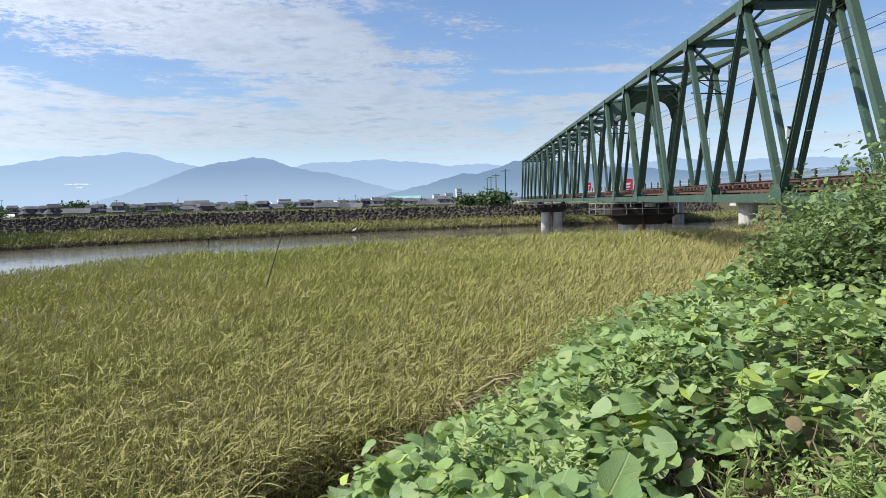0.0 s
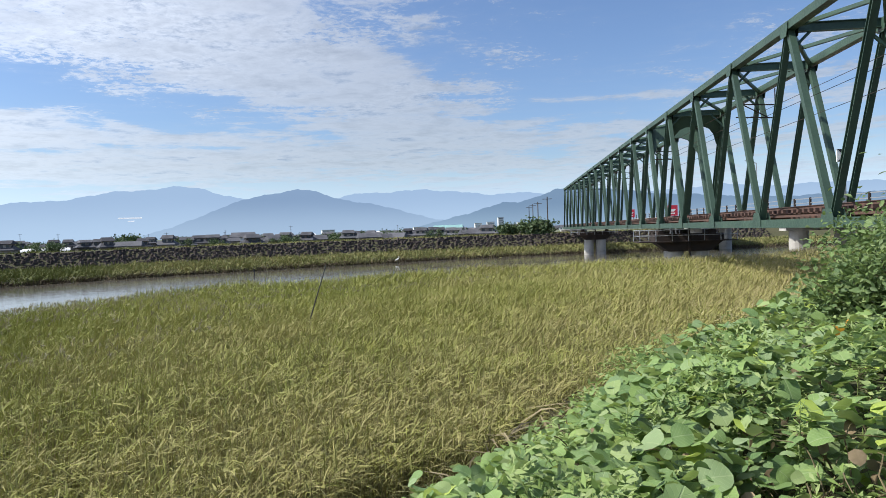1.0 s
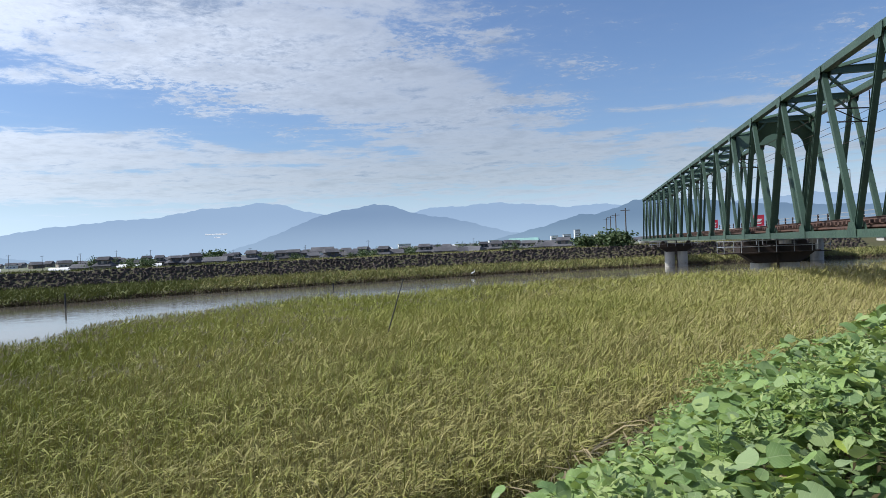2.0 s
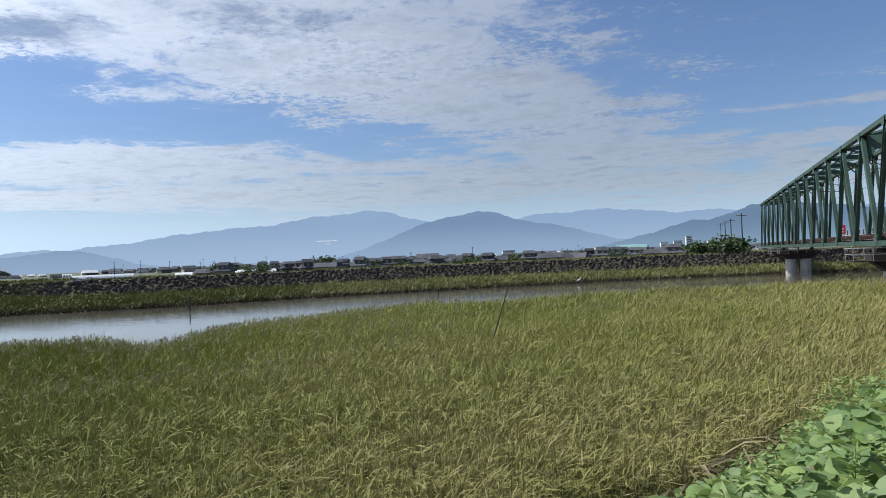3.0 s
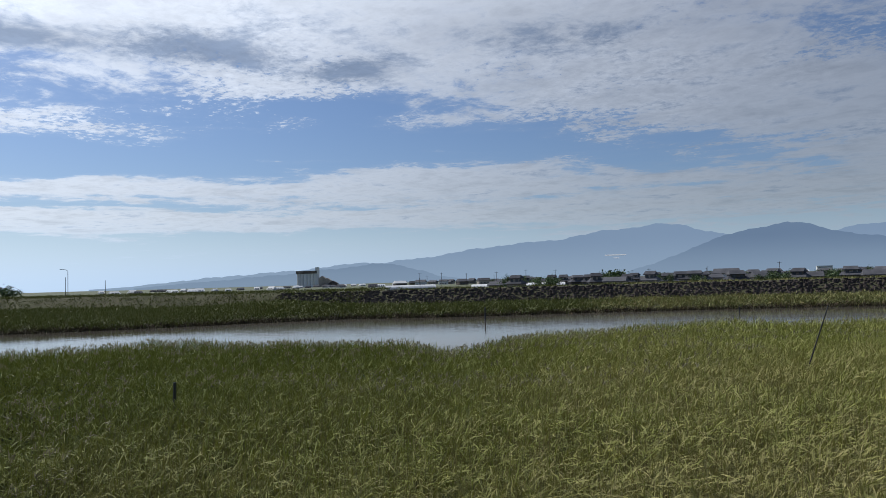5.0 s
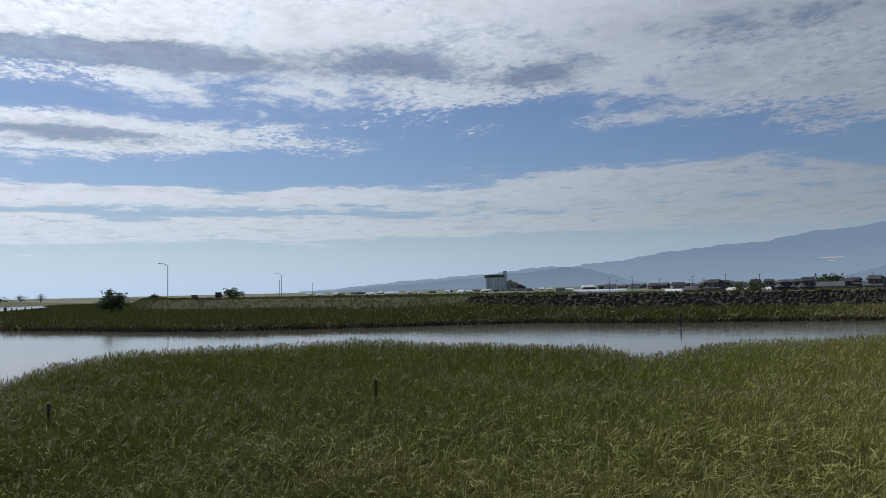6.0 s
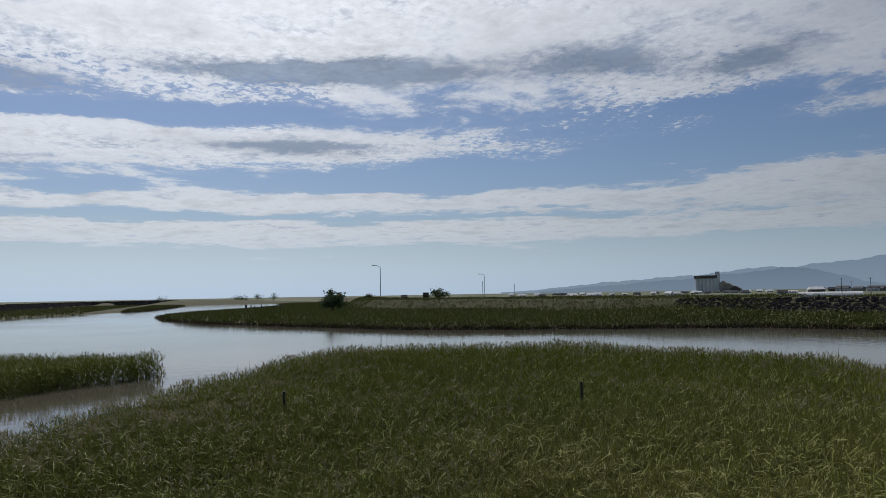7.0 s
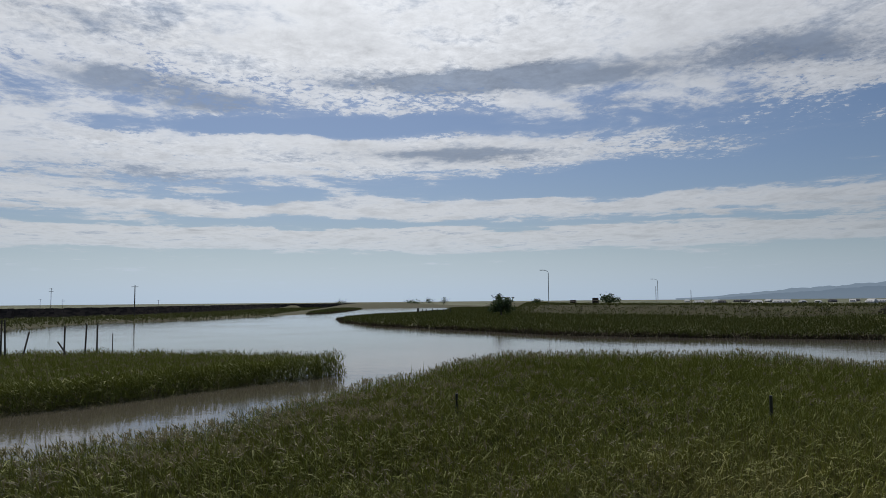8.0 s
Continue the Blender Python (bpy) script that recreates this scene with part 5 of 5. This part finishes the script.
def make_town():
    local = random.Random(8)
    az = 36.0
    while az > -4.0:
        d = local.uniform(310, 560)
        two = local.random() < 0.55
        x, y = bearing(az, d)
        make_house(x, y, az + local.uniform(-25, 25), local.uniform(6.0, 9.5), local.uniform(5.5, 7.5), local.uniform(2.5, 3.6), two, WALLS, ROOF,
                   "two-storey house with a grey tiled roof behind the levee" if two else "low house with a grey tiled roof behind the levee")
        az -= local.choice((0.2, 0.3, 0.4, 0.55, 0.9))
    az = 66.0
    while az > -9.0:
        d = local.uniform(760, 1250)
        x, y = bearing(az, d)
        make_house(x, y, az + local.uniform(-30, 30), local.uniform(8, 15) if az < 44 else local.uniform(5, 10), local.uniform(7, 10), local.uniform(2.8, 4.6) if az < 44 else local.uniform(0.8, 1.5), False, WHITEWALL if local.random() < (0.2 if az < 44 else 0.45) else WALLS, ROOF if local.random() < (0.85 if az < 44 else 0.4) else WHITEWALL,
                   "pale building with a low roof far off in the town", "building", "building", "buildings far off in the town")
        az -= local.uniform(0.2, 1.3)
    x, y = bearing(2.6, 820)
    make_house(x, y, -8, 36, 16, 5.5, False, WHITEWALL, TEAL, "white warehouse with a wide teal roof", "warehouse", "warehouse", "")
    x, y = bearing(18.7, 420)
    make_house(x, y, 15, 13, 8, 5.5, False, WHITEWALL, ROOF, "cream house with a grey roof near the levee", "house", "house", "")
    for az, d, w, h in ((-1.6, 1350, 10, 24), (0.2, 1400, 13, 15), (-3.2, 1450, 14, 15), (-0.8, 1550, 16, 18), (12.2, 1500, 26, 12), (5.0, 1550, 22, 12)):
        x, y = bearing(az, d)
        root = thing("apartment_building", "pale apartment block far off below the mountains", "building", "apartment blocks", pose(x, y, ground_at(x, y), 0, 0, az + 10))
        part("wall", Form().box((-w / 2, -6, 0), (w / 2, 6, h)), WHITEWALL, root)
        part("roof", Form().box((-w / 2 - 0.3, -6.3, h), (w / 2 + 0.3, 6.3, h + 0.8)), GREY, root)
        for k in range(int(h // 4)):
            part("window", Form().box((-w / 2 + 1, -6.08, k * 4 + 1.4), (w / 2 - 1, -5.98, k * 4 + 2.8)), GLASS, root)
    # long pale greenhouses
    for az, d in ((35.5, 400), (33.2, 420), (43, 520)):
        x, y = bearing(az, d)
        root = thing("greenhouse", "long low white greenhouse tunnel", "greenhouse", "greenhouses on the plain", pose(x, y, ground_at(x, y), 0, 0, az))
        f = Form()
        arc = [(4 * math.cos(t), 3.0 * math.sin(t)) for t in np.linspace(0, math.pi, 9)]
        for k in (-1, 0, 1):
            p = [(sx * 18, q + k * 8.2, z) for sx in (-1, 1) for q, z in arc]
            f.poly(p, [(i, i + 1, 10 + i, 9 + i) for i in range(8)] + [tuple(range(9)), tuple(range(17, 8, -1))])
        part("cover", f, WHITEWALL, root)


def make_hillside():
    x, y = bearing(26.7, 4110)
    root = thing("hillside_greenhouse", "long white greenhouse roofs high on the mountain side", "greenhouse", m=pose(x, y, EYE + 4110 * math.tan(radians(1.58)), 50, 0, 26.7))
    part("roof", Form().box((-58, -4, -1.0), (58, 4, 1.0)), WHITE, root)
    part("lower_roof", Form().box((-12, -30, -1.5), (20, -20, 1.5)), WHITE, root)


def make_silo():
    x, y = bearing(50.85, 1280)
    root = thing("grain_silo", "tall grey grain elevator with round bins and a stair tower", "silo", m=pose(x, y, ground_at(x, y), 0, 0, 40))
    for k in range(6):
        part("bin", Form().tube((-22 + k * 6.0, 0, 0), (-22 + k * 6.0, 0, 24), 3.2, n=14), WHITEWALL, root)
    part("gallery", Form().box((-26, -4, 24), (11, 4, 29)), WALLS, root)
    part("tower", Form().box((8, -4, 0), (14, 4, 35)), WHITEWALL, root)
    for w, z, lo in ((12, 15, 14), (14, 11, 22), (16, 6, 31)):
        f = Form()
        f.poly([(lo, -7, 0), (lo + w, -7, 0), (lo + w, 7, 0), (lo, 7, 0), (lo, -7, z), (lo + w, -7, z), (lo + w, 7, z), (lo, 7, z), (lo + w / 2, -7, z + 4.5), (lo + w / 2, 7, z + 4.5)],
               [(0, 1, 5, 8, 4), (2, 3, 7, 9, 6), (1, 2, 6, 5), (3, 0, 4, 7), (4, 8, 9, 7), (8, 5, 6, 9)])
        part("shed", f, WALLS, root)


def make_tree(az, d, height, wide, label, cat="tree", name="tree", count=1200, z=None, group=""):
    x, y = bearing(az, d)
    g = ground_at(x, y) if z is None else z
    root = thing(name, label, cat, group, pose(x, y, g))
    local = random.Random(int(az * 100 + d))
    wood, pts = Form(), []
    stem = height * 0.35
    wood.tube((0, 0, -0.3), (0, 0, stem), 0.05 * height, 0.035 * height, 7)
    clumps = []
    for k in range(14):
        a, r = local.uniform(0, 6.283), wide / 2 * local.uniform(0.15, 0.85)
        tip = Vector((math.cos(a) * r, math.sin(a) * r, height * local.uniform(0.38, 0.92) * (1 - 0.35 * (2 * r / wide) ** 2)))
        wood.tube((0, 0, stem * local.uniform(0.5, 1.0)), tip, 0.022 * height, 0.008 * height, 5)
        clumps.append(tip)
    for i in range(count):
        c = clumps[i % len(clumps)]
        s = wide * 0.105
        pts.append((c.x + local.gauss(0, s), c.y + local.gauss(0, s), max(c.z + local.gauss(0, s * 0.8), 0.1)))
    part("trunk", wood, WOOD, root)
    oval = [(np.array([(0, 0, 0), (0.35, 0.5, 0.05), (0, 1, -0.1), (-0.35, 0.5, 0.05)]), [(0, 1, 2, 3)])]
    pts = np.array(pts)
    part("crown", leaf_bag("crown", oval, pts, turned(count, 0.9, 0.0), rng.uniform(0.7, 1.3, count) * wide * 0.085), TREE, root)


def make_lamp(az, d, top, turn):
    x, y = bearing(az, d)
    g = ground_at(x, y)
    root = thing("street_lamp", "slim grey street lamp with a curved arm on the levee road", "lamp", "street lamps on the levee road", pose(x, y, g, 0, 0, turn))
    f = Form().tube((0, 0, 0), (0, 0, top - g - 1.0), 0.14, 0.10, 8)
    prev = Vector((0, 0, top - g - 1.0))
    for t in np.linspace(0.15, 1.5, 8):
        q = Vector((-2.2 * (1 - math.cos(t)), 0, top - g - 1.0 + 1.0 * math.sin(t)))
        f.tube(prev, q, 0.09, 0.08, 6)
        prev = q
    pole = part("pole", f, GREY, root)
    part("head", Form().box((prev.x - 0.9, -0.18, prev.z - 0.14), (prev.x + 0.05, 0.18, prev.z + 0.08)), GREY, pole)


def make_pole(az, d, top, arms=1, base=None, label="utility pole with a crossarm on the plain", thick=0.16, group="utility poles"):
    x, y = bearing(az, d)
    g = ground_at(x, y) if base is None else base
    root = thing("utility_pole", label, "pole", group, pose(x, y, g, 0, 0, az))
    shaft = part("shaft", Form().tube((0, 0, -0.3), (0, 0, top - g), thick, thick * 0.75, 7), WOOD, root)
    for k in range(arms):
        z = top - g - 0.6 - 1.3 * k
        part("crossarm", Form().box((-1.1, -0.07, z), (1.1, 0.07, z + 0.14)), WOOD, shaft)
    return root


def make_stake(a, b, r, label, group="", mat=None):
    """A stick from a to b."""
    root = tagged(part("stake", Form().tube((0, 0, 0), Vector(b) - Vector(a), r, r * 0.85, 7), mat or WOOD), label, "stake", group)
    root.location = a
    return root


def make_car(az, d, turn, tall, length, label, name="car"):
    x, y = bearing(az, d)
    root = thing(name, label, name, m=pose(x, y, ground_at(x, y), 0, 0, turn))
    f = Form()
    prof = [(-0.5, 0.3), (0.5, 0.3), (0.5, 0.58), (0.32, 0.64), (0.18, 1.0), (-0.30, 1.0), (-0.42, 0.66), (-0.5, 0.62)]
    ring = [(u * length, w, v * tall) for w in (-0.85, 0.85) for u, v in prof]
    n = len(prof)
    f.poly(ring, [tuple(range(n)), tuple(range(2 * n - 1, n - 1, -1))] + [(i, n + i, n + (i + 1) % n, (i + 1) % n) for i in range(n)])
    body = part("body", f, IRON, root)
    for w in (-0.86, 0.83):
        part("side_window", Form().box((-0.28 * length, w, 0.68 * tall), (0.16 * length, w + 0.03, 0.94 * tall)), GLASS, body)
    for u in (-0.3, 0.3):
        for w in (-0.8, 0.8):
            part("wheel", Form().tube((u * length, w - 0.1, 0.33), (u * length, w + 0.1, 0.33), 0.33, n=12), BLACK, root)


def crest(az):
    """How far off the crest of the levee lies on that bearing."""
    d = np.arange(90.0, 420.0, 1.0)
    x, y = -d * math.sin(radians(az)), d * math.cos(radians(az))
    return float(d[np.argmax(away(LEVEE, x, y) < -4.0)])


make_levee_blocks()
make_town()
make_silo()
make_hillside()
town_trees = random.Random(4)
for k in range(96):
    make_tree(town_trees.uniform(-6, 37), town_trees.uniform(330, 520), town_trees.uniform(4.5, 6.8), town_trees.uniform(5, 9), "dark rounded garden tree among the houses", count=420, group="trees of the town")
make_tree(27.0, 430, 8.0, 17, "broad dark tree among the houses", count=1200)
make_tree(-4.3, crest(-4.3), 2.6, 7.5, "bushy green tree on the levee beside the railway", count=1500)
make_tree(-1.9, crest(-1.9) + 3, 2.0, 6, "bushy green tree on the levee beside the railway", count=900)
make_tree(80.3, 200, 6.2, 6.6, "dark bushy tree alone on the river bank", count=2200)
make_tree(77.4, crest(77.4), 1.9, 4.2, "low dark bush on the bank", "bush", "bush", 600)
make_tree(71.8, crest(71.8), 2.6, 6.0, "low dark bush beside the levee road", "bush", "bush", 700)
make_tree(93.0, 900, 8, 14, "dark tree far off on the flat shore", count=200, group="trees of the far shore")
make_tree(86.0, 1100, 10, 16, "dark tree far off on the flat shore", count=200, group="trees of the far shore")
make_tree(84.8, 1100, 12, 14, "dark tree far off on the flat shore", count=200, group="trees of the far shore")
make_tree(87.4, 1150, 6, 30, "dark tree far off on the flat shore", count=200, group="trees of the far shore")
make_lamp(76.5, crest(76.5), 5.1 + crest(76.5) * 0.0412, 76)
make_lamp(68.15, 330, 13.9, 68)
make_pole(68.3, 300, 10.1, 0, None, "plain thin post beside the levee road", 0.12, "")
make_pole(65.75, 300, 8.6, 0, None, "plain thin post beside the levee road", 0.12, "")
make_car(74.6, crest(74.6), 160, 1.5, 4.2, "dark parked car on the levee road")
make_car(72.9, crest(72.9), 165, 2.1, 5.0, "dark parked van on the levee road", "van")
make_pole(108.25, 262, 11.2, 1, None, "tall thin dark pole with a short bracket at the water's edge", 0.2, "")
make_pole(113.65, 420, 13.4, 2)
make_pole(114.3, 560, 8.6, 1)
make_pole(112.9, 620, 8.6, 2)
make_pole(106.6, 620, 7.6, 1)
far_poles = random.Random(6)
for k in range(16):
    make_pole(far_poles.uniform(2, 52), far_poles.uniform(420, 700), far_poles.uniform(8.0, 11.0), 1)
for az, d, top in ((-5.35, 172, 12.0), (-4.6, 205, 12.0), (-4.2, 240, 12.5), (-3.9, 280, 13.0)):
    make_pole(az, d, top, 1, None, "grey railway mast with a bracket beyond the bridge", 0.17, "railway masts")


# ---- stakes in the marsh and the water ----
def at_bearing(az, d, z):
    x, y = bearing(az, d)
    return (x, y, z)


make_stake(at_bearing(15.0, 25.4, 0.6), at_bearing(12.5, 25.6, 3.95), 0.024, "thin dark pole leaning in the reeds", mat=BLACK)
make_stake(at_bearing(61.6, 19.6, 0.3), at_bearing(61.5, 19.6, 2.70), 0.045, "short dark post standing in the reeds", "marker posts in the reeds", BLACK)
make_stake(at_bearing(84.65, 20.0, 0.3), at_bearing(84.65, 20.0, 2.56), 0.045, "short dark post standing in the reeds", "marker posts in the reeds", BLACK)
make_stake(at_bearing(37.2, 89, -0.8), at_bearing(37.2, 89, 1.6), 0.10, "dark stake standing in the river", "stakes in the river", BLACK)
make_stake(at_bearing(18.0, 95, -0.8), at_bearing(18.0, 95, 0.8), 0.09, "dark stake standing in the river", "stakes in the river", BLACK)
for az, top, lean in ((112.83, 3.42, 0), (111.5, 3.56, -0.04), (110.77, 3.55, 0), (115.24, 3.06, -0.25), (116.63, 3.98, 0.0), (116.4, 3.98, 0.05), (109.76, 2.77, 0)):
    make_stake(at_bearing(az - lean * 2, 62, -1.0), at_bearing(az + lean, 62, top), 0.07 if top > 3 else 0.04, "weathered wooden net pole standing in the water", "net poles beside the islet")
make_stake(at_bearing(112.5, 61, 1.0), at_bearing(113.25, 61, 2.3), 0.07, "weathered wooden net pole leaning beside the others", "net poles beside the islet")
for k, az in enumerate((86.92, 86.55, 86.25, 85.75, 85.35, 84.85, 84.35)):
    make_stake(at_bearing(az, 270, -0.8), at_bearing(az, 270, 2.3 - 0.2 * (k % 3)), 0.22 if k else 0.5, "dark mooring pile off the spit", "mooring piles off the spit", BLACK)


def make_boat(az, d):
    x, y = bearing(az, d)
    root = thing("boat", "small white open boat lying by the spit", "boat", m=pose(x, y, 0.0, 0, 0, 20))
    f = Form()
    deck = [(-3.0, -0.6), (1.6, -0.75), (3.2, 0), (1.6, 0.75), (-3.0, 0.6)]
    p = [(u, v, 0.8 + (0.3 if u > 3 else 0)) for u, v in deck] + [(u * 0.85, v * 0.6, -0.1) for u, v in deck] + [(u * 0.93, v * 0.85, 0.75) for u, v in deck] + [(u * 0.8, v * 0.55, 0.2) for u, v in deck]
    fs = []
    for i in range(5):
        j = (i + 1) % 5
        fs += [(i, 5 + i, 5 + j, j), (i, j, 10 + j, 10 + i), (10 + i, 10 + j, 15 + j, 15 + i)]
    f.poly(p, fs + [(5, 6, 7, 8, 9), (19, 18, 17, 16, 15)])
    part("hull", f, WHITE, root)


make_boat(87.2, 262)


def make_egret():
    x, y = bearing(6.8, 112)
    root = thing("egret", "white egret standing at the water's edge", "bird", m=pose(x, y, -0.05, 0, 0, 30))
    f = Form()
    rings, n = [(-0.36, 0.52, 0.02), (-0.2, 0.60, 0.10), (0.0, 0.66, 0.14), (0.18, 0.74, 0.11), (0.28, 0.80, 0.05)], 8
    p = [(u, r * math.cos(2 * math.pi * i / n), z + r * math.sin(2 * math.pi * i / n)) for u, z, r in rings for i in range(n)]
    f.poly(p, [(k * n + i, k * n + (i + 1) % n, (k + 1) * n + (i + 1) % n, (k + 1) * n + i) for k in range(len(rings) - 1) for i in range(n)])
    part("body", f, WHITE, root)
    part("neck", Form().tube((0.25, 0, 0.78), (0.33, 0, 1.0), 0.045, 0.035, 6).tube((0.33, 0, 1.0), (0.28, 0, 1.15), 0.035, 0.045, 6), WHITE, root)
    part("bill", Form().tube((0.28, 0, 1.15), (0.46, 0, 1.12), 0.03, 0.005, 5), WOOD, root)
    for w in (-0.05, 0.05):
        part("leg", Form().tube((0, w, 0), (0, w, 0.6), 0.015, n=5), BLACK, root)


make_egret()


# ---- road bridge behind the railway, signs ----
def make_road_bridge():
    m = Matrix.Rotation(radians(-2.27), 4, "Z") @ Matrix.Translation((31, 0, 0))
    root = thing("road_bridge", "concrete road bridge with a low railing behind the railway", "bridge", m=m)
    lo, hi = -20.0, 185.0
    part("girder", Form().box((0, lo, EYE - 1.0), (9, hi, EYE + 0.7)), CONCRETE, root)
    deck = part("deck", Form().box((-0.5, lo, EYE + 0.7), (9.5, hi, EYE + 1.0)), CONCRETE, root)
    for z in (1.45, 1.9):
        part("rail", Form().beam((-0.3, lo, EYE + z), (-0.3, hi, EYE + z), 0.07, 0.08, (1, 0, 0)), GREY, deck)
    s = lo
    while s < hi:
        part("post", Form().box((-0.38, s - 0.12, EYE + 1.0), (-0.22, s + 0.12, EYE + 2.0)), IRON, deck)
        s += 4.0
    for s in (-5, 40, 85, 130, 175):
        part("pier", Form().tube((2.0, s, -1.2), (2.0, s, EYE - 1.0), 1.05, n=16), CONCRETE, root)
        part("pier", Form().tube((7.0, s, -1.2), (7.0, s, EYE - 1.0), 1.05, n=16), CONCRETE, root)
        part("pier_cap", Form().box((0.2, s - 1.0, EYE - 1.5), (8.8, s + 1.0, EYE - 1.0)), CONCRETE, root)
    for s in (60, 120):
        part("lamp_post", Form().tube((9.2, s, EYE + 1.0), (9.2, s, EYE + 9.0), 0.1, 0.07, 6).tube((9.2, s, EYE + 9.0), (7.4, s, EYE + 9.5), 0.07, 0.06, 6), GREY, root)


def make_signboard(s, x, z):
    m = Matrix.Rotation(radians(-2.27), 4, "Z") @ Matrix.Translation((x, s, 0))
    root = thing("signboard", "red roadside signboard with a white mark", "sign", "red signboards", m)
    panel = part("panel", Form().box((-0.85, -0.06, z - 0.95), (0.85, 0.06, z + 0.95)), RED, root)
    part("mark", Form().poly([(-0.6, -0.07, z - 0.2), (0.2, -0.07, z - 0.2), (0.6, -0.07, z + 0.25), (-0.2, -0.07, z + 0.25)], [(0, 1, 2, 3)]).poly([(-0.5, -0.07, z - 0.65), (0.3, -0.07, z - 0.65), (0.45, -0.07, z - 0.4), (-0.3, -0.07, z - 0.4)], [(0, 1, 2, 3)]), WHITE, panel)
    for w in (-0.5, 0.5):
        part("post", Form().tube((w, 0.1, 0.0), (w, 0.1, z - 0.9), 0.07, n=6), GREY, root)


def make_track_sign():
    root = thing("track_sign", "square black and white railway marker on a post", "sign", m=BRIDGE @ Matrix.Translation((3.7, 35.9, 0)))
    z = EYE + 2.9
    part("post", Form().box((-0.1, -0.06, EYE - 0.3), (0.1, 0.06, z - 0.28)), GREY, root)
    panel = part("panel", Form().box((-0.30, -0.05, z - 0.30), (0.30, 0.05, z + 0.30)), WHITE, root)
    for k in (-1, 1):
        part("triangle", Form().poly([(-0.30, -0.055, z + 0.30 * k), (0.30, -0.055, z + 0.30 * k), (0, -0.055, z + 0.02 * k)], [(0, 1, 2)]), BLACK, panel)


make_road_bridge()
make_signboard(132, 29.5, EYE + 2.0)
make_signboard(176, 29.5, EYE + 2.3)
make_track_sign()


def motions():
    """Nothing but the camera moves enough to be seen."""


motions()
